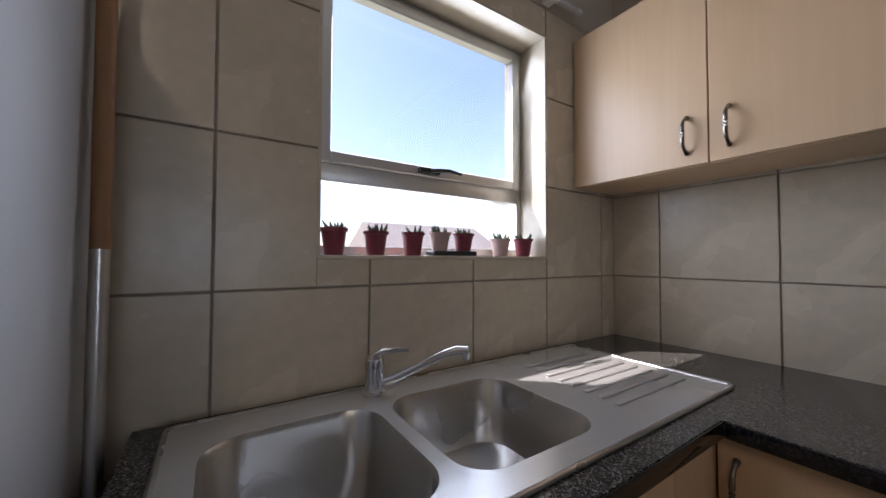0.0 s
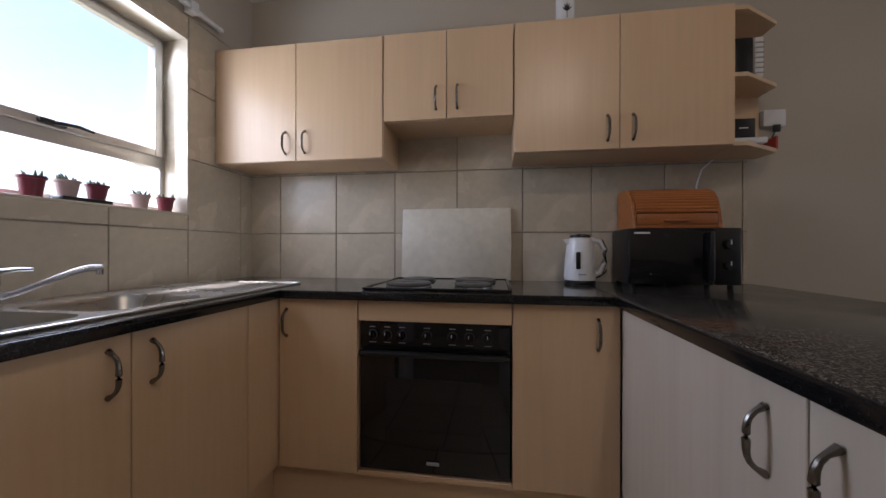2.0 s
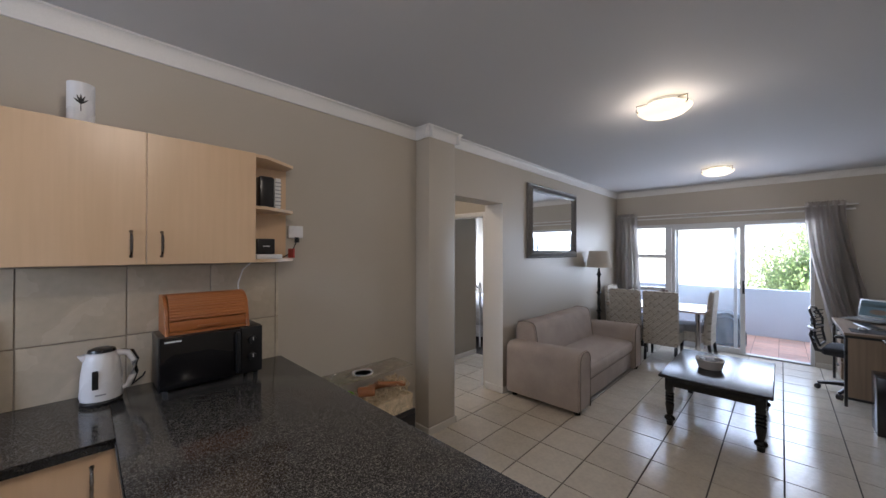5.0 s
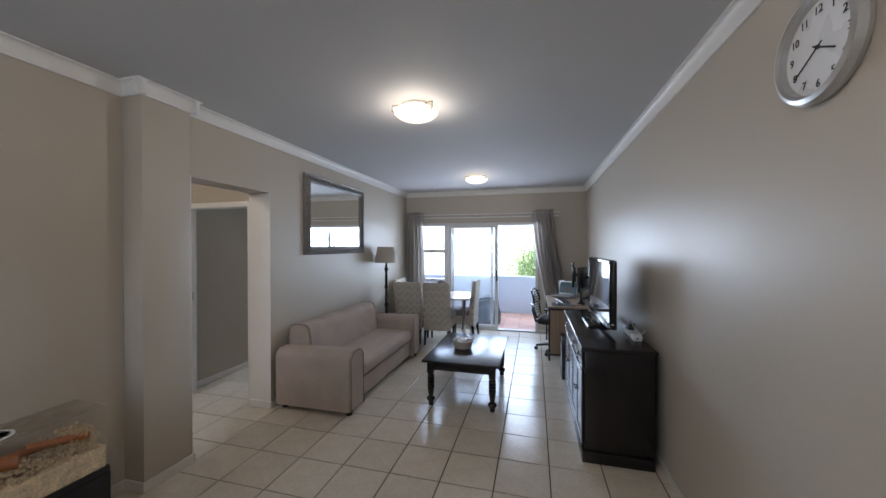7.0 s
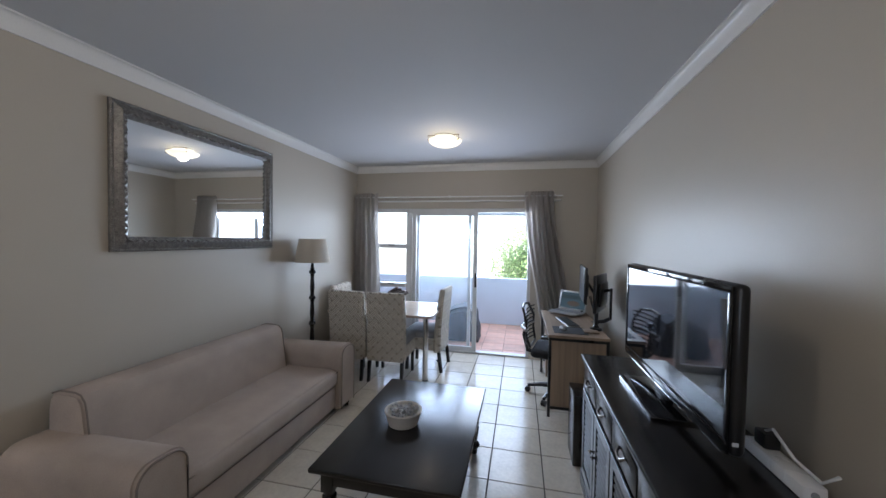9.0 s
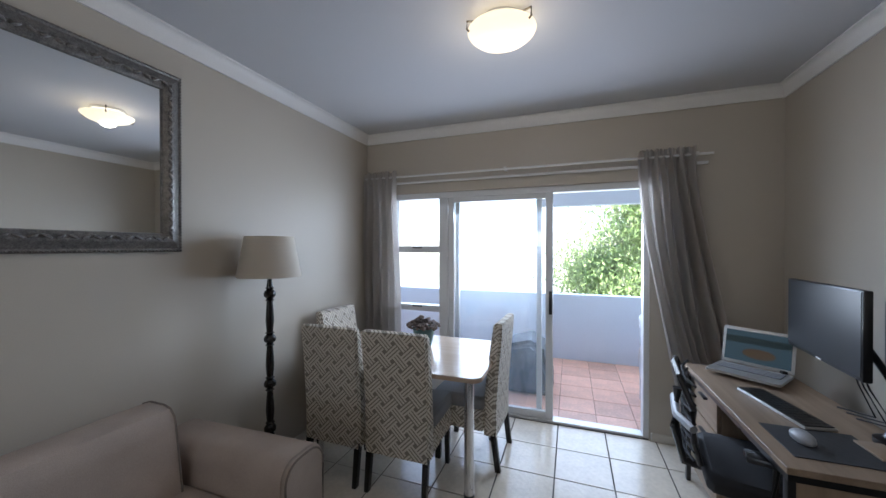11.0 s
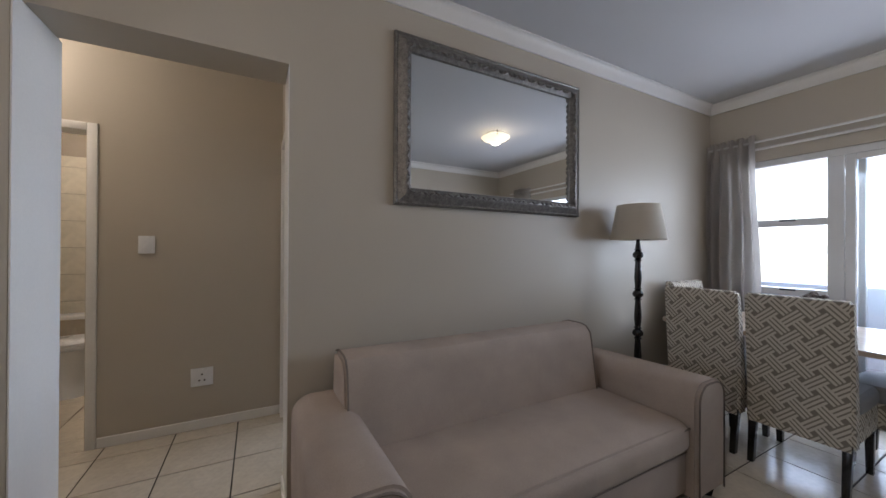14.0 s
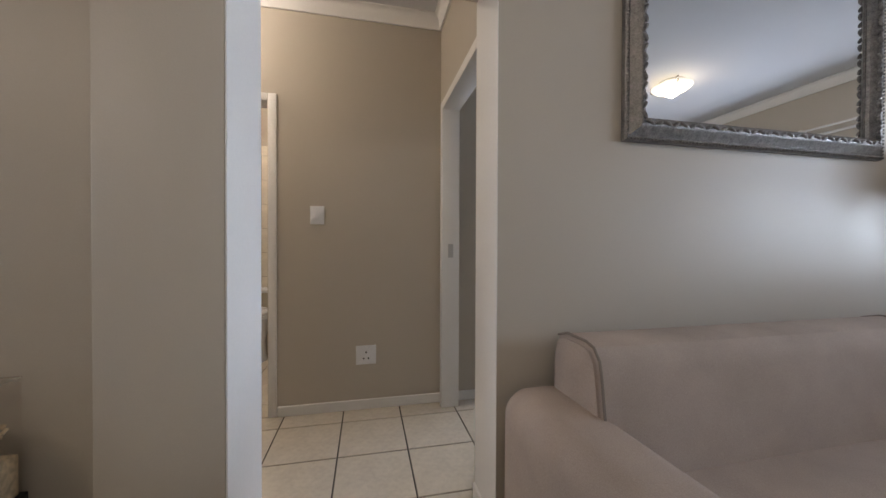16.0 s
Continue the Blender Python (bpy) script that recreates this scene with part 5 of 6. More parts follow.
def curtain(name, label, top, bottom, folds, seed, sweep=1.2):
    """A gathered curtain; top and bottom are (x0, x1) at the rail and at the tie or hem, with sideways pull between."""
    rnd = random.Random(seed)
    bm = bm_new()
    nu, nv = folds * 12, 40
    ph = [rnd.uniform(-0.9, 0.9) for _ in range(folds + 1)]
    am = [rnd.uniform(0.6, 1.5) for _ in range(folds + 1)]
    grid = []
    for j in range(nv + 1):
        v = j / nv
        z = 2.24 - v * 2.195
        row = []
        for i in range(nu + 1):
            u = i / nu
            e = v ** sweep
            x = (top[0] * (1 - e) + bottom[0] * e) * (1 - u) + (top[1] * (1 - e) + bottom[1] * e) * u
            k = u * folds
            ff = ph[int(k)] * (1 - k % 1) + ph[min(int(k) + 1, folds)] * (k % 1)
            amp = (0.018 + 0.020 * min(1, v * 4)) * (am[int(k)] * (1 - k % 1) + am[min(int(k) + 1, folds)] * (k % 1))
            if v < 0.04:
                amp = 0.014
            y = YF + 0.082 + amp * math.sin(2 * math.pi * k + ff * 2.2 * v + 0.6 * ff) + 0.008 * math.sin(5.3 * k + 3 * v)
            row.append(bm.verts.new((x + 0.008 * math.sin(9 * v + k), y + (0.007 * math.sin(31 * k) if v < 0.05 else 0), z + (0.012 * math.sin(12.6 * k) if v < 0.03 else 0))))
        grid.append(row)
    for j in range(nv):
        for i in range(nu):
            bm.faces.new((grid[j][i], grid[j][i + 1], grid[j + 1][i + 1], grid[j + 1][i]))
    bmesh.ops.solidify(bm, geom=bm.faces[:], thickness=0.003)
    c = solid(name, bm, M_CURTAIN, label, "curtain", "curtains of the sliding door")
    return c


curtain("curtain", "grey-taupe gathered curtain hanging straight beside the window", (1.15, 1.515), (1.10, 1.50), 5, 1)
curtain("curtain", "grey-taupe gathered curtain swept aside beside the open door", (-1.29, -0.915), (-1.70, -1.27), 6, 2, 1.55)

# dining table and chairs
dt = thing("dining_table", "pale laminate dining table on chrome legs", "dining table", (0.66, -7.08, 0))
DTX0, DTX1, DTY0, DTY1 = 0.045, 1.33, -7.53, -6.672
part("tabletop", prism(bm_new(), rounded(DTX0, DTX1, DTY0, DTY1, 0.07), 0.722, 0.75, "z", bev=0.004), M_TABLE, dt)
for x in (DTX0 + 0.09, DTX1 - 0.09):
    for y in (DTY0 + 0.09, DTY1 - 0.09):
        lg = part("leg", cyl(bm_new(), (x, y, 0.02), (x, y, 0.7215), 0.030, n=24), M_CHROME, dt)
        part("rubber_foot", cyl(bm_new(), (x, y, 0.0), (x, y, 0.021), 0.033, n=20), M_BLACK, lg)
pl = thing("potted_plant", "teal pot with a dense dried flower bunch on the table", "plant pot", (0.62, -7.20, 0.75))
part("pot", lathe(bm_new(), [(0.055, 0), (0.06, 0.01), (0.085, 0.13), (0.09, 0.135), (0.088, 0.145), (0.078, 0.145), (0.07, 0.11), (0.003, 0.11)], 0.62, -7.20, 0.75), M_TEAL, pl)
fb = bm_new()
rnd = random.Random(4)
for k in range(170):
    a, r = rnd.uniform(0, 6.28), 0.12 * math.sqrt(rnd.random())
    bmesh.ops.create_icosphere(fb, subdivisions=1, radius=rnd.uniform(0.010, 0.018), matrix=Matrix.Translation((0.62 + r * math.cos(a), -7.20 + r * math.sin(a), 0.75 + 0.15 + rnd.uniform(0, 0.075) * (1.2 - r / 0.12))) @ Matrix.Diagonal((1, 1, rnd.uniform(0.6, 1.3), 1)))
M_DRIED = mat("dried_flowers", (0.16, 0.13, 0.12), 0.9, 0, 0.5, 30, 120, 0.3)
tagged(part("flowers", fb, M_DRIED, pl), kind="stuff")


def dining_chair():
    """High-backed upholstered chair, facing -y, its back's foot at the origin."""
    c = thing("dining_chair", "high-backed dining chair in taupe weave-print cloth on dark legs", "dining chair", (0, 0, 0), "chairs round the dining table")
    bm = bm_new()
    prof = [(0.0, 0.235), (-0.085, 0.235), (-0.085, 0.42), (-0.06, 0.70), (-0.018, 0.985), (0.005, 1.0), (0.038, 0.995), (0.042, 0.97), (0.018, 0.70), (0.0, 0.45)]
    prism(bm, prof, -0.218, 0.218, "x", bev=0.014, seg=3)
    part("backrest", bm, M_WEAVE, c)
    s = part("seat", cushion(-0.22, 0.22, -0.46, -0.075, 0.40, 0.49, 0.03, 0.01, 6), M_SEATBLUE, c, "plain grey seat pad")
    part("seat_skirt", cbox(-0.218, 0.218, -0.45, -0.086, 0.26, 0.405, bev=0.012), M_WEAVE, c)
    for x in (-0.19, 0.19):
        for y, dy in ((-0.025, 0.035), (-0.415, -0.01)):
            lb = bm_new()
            box(lb, x - 0.019, x + 0.019, y - 0.019, y + 0.019, 0, 0.27, bev=0.002)
            for v in lb.verts:
                k = 1 - v.co.z / 0.27
                v.co.y += dy * k
                v.co.x = x + (v.co.x - x) * (1 - 0.25 * k)
            part("leg", lb, M_DARKWOOD, c)
    return c


ch = dining_chair()
ch.matrix_basis = pose(0.552, -6.612, 0, 0, 0, 1)
copy_thing(ch, pose(1.02, -6.612, 0, 0, 0, -1))
copy_thing(ch, pose(0.02, -7.245, 0, 0, 0, 88))
copy_thing(ch, pose(1.40, -7.18, 0, 0, 0, -92))

# desk
dk = thing("desk", "grey oak desk with black edging and a drawer pedestal", "desk", (-1.4, -6.85, 0))
KX0, KX1, KY0, KY1 = -1.66, -1.14, -7.43, -6.275
part("desktop", cbox(KX0, KX1, KY0, KY1, 0.725, 0.75, bev=0.002, seg=1), M_OAK, dk)
part("under_rail", cbox(KX0 + 0.005, KX1 - 0.005, KY0 + 0.005, KY1 - 0.005, 0.70, 0.7245), M_BLACK, dk)
part("end_panel", cbox(KX0 + 0.03, KX1 - 0.03, KY1 - 0.03, KY1 - 0.012, 0.10, 0.699), M_OAKV, dk)
for x in (KX0 + 0.005, KX1 - 0.029):
    part("leg", cbox(x, x + 0.024, KY1 - 0.036, KY1 - 0.006, 0.0, 0.699, bev=0.002), M_BLACK, dk)
    part("leg", cbox(x, x + 0.024, KY0 + 0.006, KY0 + 0.036, 0.0, 0.699, bev=0.002), M_BLACK, dk)
part("foot_rail", cbox(KX0 + 0.03, KX1 - 0.03, KY1 - 0.034, KY1 - 0.010, 0.075, 0.0995), M_BLACK, dk)
pdst = part("pedestal", cbox(KX0 + 0.04, KX1 - 0.06, KY0 + 0.04, KY0 + 0.42, 0.08, 0.699), M_OAKV, dk)
for k in range(3):
    d = part("drawer", cbox(KX1 - 0.059, KX1 - 0.041, KY0 + 0.045, KY0 + 0.415, 0.50 - k * 0.205, 0.692 - k * 0.205, bev=0.002), M_OAK, pdst)
    part("drawer_handle", cbox(KX1 - 0.041, KX1 - 0.02, KY0 + 0.18, KY0 + 0.28, 0.625 - k * 0.205, 0.637 - k * 0.205, bev=0.003), M_BLACK, d)
M_SCREEN = mat("dark_monitor_panel", (0.016, 0.018, 0.022), 0.3, 0, 0.1, 3, 50, 0)


def monitor(name, cx, cy, cz, rz, label, w=0.60):
    m = thing(name, label, "monitor", (0, 0, 0))
    part("case", cbox(-w / 2, w / 2, 0.0, 0.03, -0.175, 0.175, bev=0.006), M_BLACK, m)
    part("screen", cbox(-w / 2 + 0.008, w / 2 - 0.008, -0.002, -0.0003, -0.158, 0.167), M_SCREEN, m)
    part("back_hump", cbox(-0.15, 0.15, 0.031, 0.055, -0.12, 0.10, bev=0.012), M_BLACK, m)
    part("badge", cbox(-0.02, 0.02, -0.0022, -0.0005, -0.170, -0.164), M_PRINT, m)
    m.matrix_basis = pose(cx, cy, cz, 0, 0, rz)
    return m


monitor("monitor", -1.50, -6.82, 1.17, 85, "dark desktop monitor held by an arm over the desk")
monitor("monitor", -1.617, -6.60, 1.11, 66, "second monitor turned away on its arm", 0.42)
ar = thing("desk_mount", "black jointed double screen mount clamped to the desk", "screen mount", (-1.60, -6.55, 0.75))
part("clamp", lathe(bm_new(), [(0.055, 0.001), (0.055, 0.02), (0.03, 0.03), (0.02, 0.05)], -1.60, -6.58, 0.75), M_BLACK, ar)
part("post", cyl(bm_new(), (-1.60, -6.58, 0.79), (-1.60, -6.58, 1.0), 0.018, n=14), M_BLACK, ar)
part("lower_arm", tube(bm_new(), [(-1.60, -6.58, 0.83), (-1.66, -6.53, 0.85), (-1.70, -6.48, 0.89)], [0.017, 0.018, 0.016], 10), M_BLACK, ar)
part("upper_arm", cbox(-1.711, -1.689, -6.495, -6.462, 0.88, 1.17, bev=0.008), M_BLACK, ar)
part("head", tube(bm_new(), [(-1.70, -6.48, 1.15), (-1.67, -6.53, 1.14), (-1.66, -6.58, 1.12)], 0.014, 10), M_BLACK, ar)
part("head", tube(bm_new(), [(-1.60, -6.58, 0.98), (-1.60, -6.70, 1.08), (-1.56, -6.81, 1.17)], 0.013, 10), M_BLACK, ar)
for k in range(3):
    part("cable", tube(bm_new(), [(-1.58 + 0.01 * k, -6.75, 1.05), (-1.60, -6.70 - 0.03 * k, 0.92), (-1.63, -6.62 - 0.05 * k, 0.80), (-1.62, -6.8 - 0.06 * k, 0.756)], 0.0035, 6), M_BLACK, ar)
lp = thing("laptop", "open silver laptop showing a landscape picture", "laptop", (0, 0, 0))
part("deck", prism(bm_new(), rounded(-0.17, 0.17, -0.12, 0.12, 0.015), 0.020, 0.034, "z", bev=0.002), M_SILVER, lp)
part("riser", cbox(-0.15, 0.15, 0.02, 0.11, 0.001, 0.0195, bev=0.004), M_GREY, lp)
lk = part("keyboard", cbox(-0.145, 0.145, -0.02, 0.09, 0.0342, 0.0352), M_BLACK, lp)
for r in range(5):
    for c in range(12):
        part("key", cbox(-0.142 + c * 0.0238, -0.121 + c * 0.0238, -0.017 + r * 0.0212, 0.001 + r * 0.0212, 0.0353, 0.0368), M_GREY, lk)
lid_ = bm_new()
box(lid_, -0.17, 0.17, -0.004, 0.004, 0, 0.225, bev=0.003)
bmesh.ops.transform(lid_, verts=lid_.verts, matrix=pose(0, 0.125, 0.035, -14, 0, 0))
ld = part("lid", lid_, M_SILVER, lp)
M_SKYPIC = glow("screen_water", (0.10, 0.20, 0.26), 0.045, (0.02, 0.03, 0.03))
M_HILL = glow("screen_hills", (0.03, 0.07, 0.07), 0.03, (0.02, 0.03, 0.03))
M_ROCK = glow("screen_rock", (0.20, 0.13, 0.05), 0.05, (0.03, 0.02, 0.02))
for nm, a, mt in (("picture", (-0.155, 0.155, 0.02, 0.205), M_SKYPIC), ("picture_hills", (-0.155, 0.155, 0.13, 0.17), M_HILL)):
    b = bm_new()
    box(b, a[0], a[1], -0.0052 if nm == "picture" else -0.0062, -0.0045 if nm == "picture" else -0.0053, a[2], a[3])
    bmesh.ops.transform(b, verts=b.verts, matrix=pose(0, 0.125, 0.035, -14, 0, 0))
    part(nm, b, mt, ld)
b = bm_new()
prism(b, [(0.08 * math.cos(t * 0.52) + 0.01, 0.075 + 0.03 * math.sin(t * 0.52)) for t in range(12)], -0.0064, -0.0054, "y")
bmesh.ops.transform(b, verts=b.verts, matrix=pose(0, 0.125, 0.035, -14, 0, 0))
part("picture_rock", b, M_ROCK, ld)
lp.matrix_basis = pose(-1.41, -7.26, 0.7502, 0, 0, 143)
kb = thing("keyboard", "slim grey keyboard on the desk", "keyboard", (0, 0, 0))
part("case", cbox(-0.21, 0.21, -0.06, 0.06, 0.001, 0.012, bev=0.003), M_SILVER, kb)
for r in range(5):
    for c in range(15):
        part("key", cbox(-0.203 + c * 0.0272, -0.179 + c * 0.0272, -0.054 + r * 0.0218, -0.034 + r * 0.0218, 0.0121, 0.0165), M_BLACK, kb)
kb.matrix_basis = pose(-1.37, -6.83, 0.7502, 0, 0, 101)
mp_ = solid("mouse_mat", cbox(-1.50, -1.20, -6.62, -6.36, 0.7503, 0.7535, bev=0.001, seg=1), M_COVER, "dark mouse mat on the desk", "mouse mat")
ms = bm_new()
bmesh.ops.create_uvsphere(ms, u_segments=16, v_segments=10, radius=1, matrix=Matrix.Translation((-1.29, -6.50, 0.766)) @ Matrix.Diagonal((0.034, 0.058, 0.026, 1)))
for v in ms.verts:
    v.co.z = max(v.co.z, 0.754)
solid("computer_mouse", ms, M_GREY, "grey computer mouse on its mat", "mouse")
solid("notebook", cbox(-1.60, -1.47, -6.56, -6.42, 0.7542, 0.762, bev=0.002), M_OAK, "small brown notebook on the desk", "notebook")
solid("webcam", cbox(-1.60, -1.57, -7.30, -7.27, 0.7503, 0.80, bev=0.006), M_BLACK, "small black gadget standing on the desk", "gadget")

# office chair
oc = thing("office_chair", "black mesh office chair on castors", "office chair", (0, 0, 0))
part("seat", cushion(-0.24, 0.24, -0.23, 0.23, 0.44, 0.51, 0.03, 0.01, 6), M_BLACKM, oc)
bf = bm_new()
for s in (-1, 1):
    tube(bf, [(s * 0.16, 0.25, 0.52), (s * 0.22, 0.28, 0.64), (s * 0.22, 0.28, 0.78), (s * 0.16, 0.33, 0.91), (0.0, 0.345, 0.93)], 0.013, 8)
tube(bf, [(-0.16, 0.25, 0.52), (0.16, 0.25, 0.52)], 0.013, 8)
back = part("backrest_frame", bf, M_BLACK, oc)
for k in range(9):
    z = 0.55 + k * 0.042
    part("back_slat", tube(bm_new(), [(-0.21, 0.275, z), (-0.1, 0.305, z), (0.1, 0.305, z), (0.21, 0.275, z)], 0.007, 6), M_BLACKM, back)
part("lumbar", tube(bm_new(), [(-0.23, 0.28, 0.70), (-0.12, 0.34, 0.71), (0.12, 0.34, 0.71), (0.23, 0.28, 0.70)], 0.018, 8), M_GREY, back)
part("spine", tube(bm_new(), [(0, 0.10, 0.42), (0, 0.30, 0.44), (0, 0.34, 0.60), (0, 0.33, 0.80)], 0.022, 8), M_BLACK, oc)
for s in (-1, 1):
    a = part("armrest", cbox(s * 0.29 - 0.04, s * 0.29 + 0.04, -0.12, 0.12, 0.655, 0.685, bev=0.012), M_BLACK, oc)
    part("arm_post", tube(bm_new(), [(s * 0.22, 0.03, 0.43), (s * 0.29, 0.03, 0.48), (s * 0.29, 0.02, 0.656)], 0.014, 8), M_BLACK, a)
part("gas_column", cyl(bm_new(), (0, 0, 0.10), (0, 0, 0.44), 0.026, n=14), M_CHROME, oc)
for k in range(5):
    a = radians(18 + 72 * k)
    dx, dy = math.cos(a), math.sin(a)
    sp_ = part("spoke", tube(bm_new(), [(0, 0, 0.115), (0.15 * dx, 0.15 * dy, 0.10), (0.29 * dx, 0.29 * dy, 0.07)], [0.032, 0.024, 0.016], 8), M_BLACK, oc)
    part("castor", cyl(bm_new(), (0.29 * dx - 0.02 * dy, 0.29 * dy + 0.02 * dx, 0.028), (0.29 * dx + 0.02 * dy, 0.29 * dy - 0.02 * dx, 0.028), 0.028, n=16), M_BLACK, sp_)
oc.matrix_basis = pose(-1.27, -6.74, 0, 0, 0, -101)

# terrarium
TGX0, TGX1, TGY0, TGY1, TGZ0, TGZ1 = 1.36, 1.605, -2.68, -2.02, 0.34, 0.69
tg = thing("terrarium", "glass pet tank bedded with wood shavings on a black stand", "terrarium", (1.4, -2.4, 0))
part("stand", cbox(TGX0 - 0.01, TGX1 + 0.01, TGY0 - 0.01, TGY1 + 0.01, 0.0, TGZ0 - 0.02, bev=0.006), M_BLACK, tg)
part("tray", cbox(TGX0 - 0.008, TGX1 + 0.008, TGY0 - 0.008, TGY1 + 0.008, TGZ0 - 0.019, TGZ0 + 0.012, bev=0.004), M_BLACK, tg)
for a in ((TGX0, TGX0 + 0.004, TGY0, TGY1, TGZ0 + 0.0125, TGZ1), (TGX1 - 0.004, TGX1, TGY0, TGY1, TGZ0 + 0.0125, TGZ1), (TGX0 + 0.005, TGX1 - 0.005, TGY0, TGY0 + 0.004, TGZ0 + 0.0125, TGZ1), (TGX0 + 0.005, TGX1 - 0.005, TGY1 - 0.004, TGY1, TGZ0 + 0.0125, TGZ1)):
    part("pane", cbox(*a), M_GLASS, tg).visible_shadow = False
part("lid", cbox(TGX0, TGX1, TGY0, TGY1, TGZ1 + 0.001, TGZ1 + 0.005), M_FROST, tg, "frosted plastic lid").visible_shadow = False
part("lid_port", lathe(bm_new(), [(0.075, TGZ1 + 0.005), (0.075, TGZ1 + 0.010), (0.06, TGZ1 + 0.010), (0.06, TGZ1 + 0.005)], 1.47, -2.29, 0), M_TRIM, tg)
sv = bm_new()
rnd = random.Random(8)
box(sv, TGX0 + 0.006, TGX1 - 0.006, TGY0 + 0.006, TGY1 - 0.006, TGZ0 + 0.0126, TGZ0 + 0.13)
for k in range(1900):
    x, y = rnd.uniform(TGX0 + 0.02, TGX1 - 0.02), rnd.uniform(TGY0 + 0.02, TGY1 - 0.02)
    z = TGZ0 + 0.12 + rnd.uniform(0, 1) * (0.06 + 0.10 * max(0.0, (TGY1 - 0.2 - y) / (TGY1 - TGY0)))
    m = Matrix.Translation((x, y, z)) @ Euler((rnd.uniform(0, 6), rnd.uniform(0, 6), rnd.uniform(0, 6))).to_matrix().to_4x4() @ Matrix.Diagonal((0.012, 0.008, 0.002, 1))
    bmesh.ops.create_cube(sv, size=1.4, matrix=m)
tagged(part("bedding", sv, M_SHAVE, tg), kind="stuff")
part("branch", tube(bm_new(), [(1.40, -2.62, 0.55), (1.46, -2.45, 0.57), (1.52, -2.28, 0.55)], [0.02, 0.024, 0.016], 8), M_BAMBOO, tg, "brown wooden branch")
part("branch", tube(bm_new(), [(1.38, -2.50, 0.585), (1.43, -2.40, 0.60), (1.50, -2.42, 0.575)], [0.015, 0.019, 0.012], 8), M_BAMBOO, tg)
part("tunnel", cyl(bm_new(), (1.42, -2.36, 0.56), (1.48, -2.26, 0.56), 0.035, n=18), M_BAMBOO, tg)
part("dish", lathe(bm_new(), [(0.055, 0), (0.07, 0.09), (0.064, 0.09), (0.05, 0.01), (0.003, 0.01)], 1.45, -2.13, 0.50), M_LIME, tg, "lime green dish")

# passage
sw = thing("light_switch", "white light switch on the passage wall", "switch", (2.70, -3.355, 1.27))
part("plate", cbox(2.694, 2.704, -3.398, -3.312, 1.212, 1.328, bev=0.003), M_WHITE, sw)
part("rocker", cbox(2.689, 2.6945, -3.372, -3.338, 1.25, 1.29, bev=0.002), M_WHITE, sw)
sk2 = thing("wall_socket", "white wall socket near the passage floor", "socket", (2.70, -3.66, 0.355))
part("plate", cbox(2.694, 2.704, -3.725, -3.595, 0.295, 0.42, bev=0.003), M_WHITE, sk2)
for y, z in ((-3.66, 0.375), (-3.675, 0.335), (-3.645, 0.335)):
    part("pin_hole", cyl(bm_new(), (2.6945, y, z), (2.6925, y, z), 0.006, n=10), M_BLACK, sk2)
part("rocker", cbox(2.690, 2.6945, -3.705, -3.69, 0.385, 0.405, bev=0.002), M_WHITE, sk2)
# bathroom glimpse
wc = thing("toilet", "white toilet with its lid down in the bathroom", "toilet", (3.95, -2.6, 0))
part("bowl", lathe(bm_new(), [(0.15, 0), (0.14, 0.06), (0.13, 0.18), (0.17, 0.33), (0.19, 0.40), (0.18, 0.41)], 3.90, -2.60, 0), M_FRIDGE, wc)
part("pedestal", cbox(3.93, 4.11, -2.70, -2.50, 0.0, 0.40, bev=0.03), M_FRIDGE, wc)
part("seat", lathe(bm_new(), [(0.20, 0.411), (0.20, 0.430), (0.19, 0.434), (0.003, 0.434)], 3.90, -2.60, 0), M_WHITE, wc)
part("lid", lathe(bm_new(), [(0.20, 0.438), (0.20, 0.455), (0.16, 0.475), (0.003, 0.48)], 3.90, -2.60, 0), M_WHITE, wc)
lg2 = thing("cistern_ledge", "tiled ledge with a white top behind the toilet", "ledge", (4.2, -2.7, 0))
part("body", cbox(4.12, 4.272, -3.19, -2.365, 0.0, 0.60), M_WTILE, lg2)
part("top", cbox(4.10, 4.272, -3.19, -2.365, 0.601, 0.64, bev=0.006), M_WHITE, lg2)
# bedroom glimpse
bd = thing("bed", "white metal bed with floral linen in the bedroom", "bed", (3.3, -5.8, 0))
part("mattress", cushion(2.86, 4.1, -6.9, -5.45, 0.32, 0.66, 0.08, 0.02, 6), M_BED, bd)
part("base", cbox(2.88, 4.08, -6.88, -5.47, 0.14, 0.33, bev=0.02), M_BED, bd)
for x in (2.86, 3.48, 4.10):
    part("bed_post", cyl(bm_new(), (x, -5.42, 0.0), (x, -5.42, 1.05), 0.016, n=12), M_WHITE, bd)
part("bed_rail", tube(bm_new(), [(2.86, -5.42, 0.95), (3.1, -5.42, 1.08), (3.48, -5.42, 1.14), (3.86, -5.42, 1.08), (4.10, -5.42, 0.95)], 0.014, 8), M_WHITE, bd)
part("pillow", cushion(2.92, 3.45, -6.85, -6.45, 0.66, 0.82, 0.07, 0.02, 6), M_BED, bd)
# added fill lamp before a closed wall; lights bedroom and passage, no window there
window_light(3.2, -7.85, 1.4, 1.2, 1.1, 0, 42)


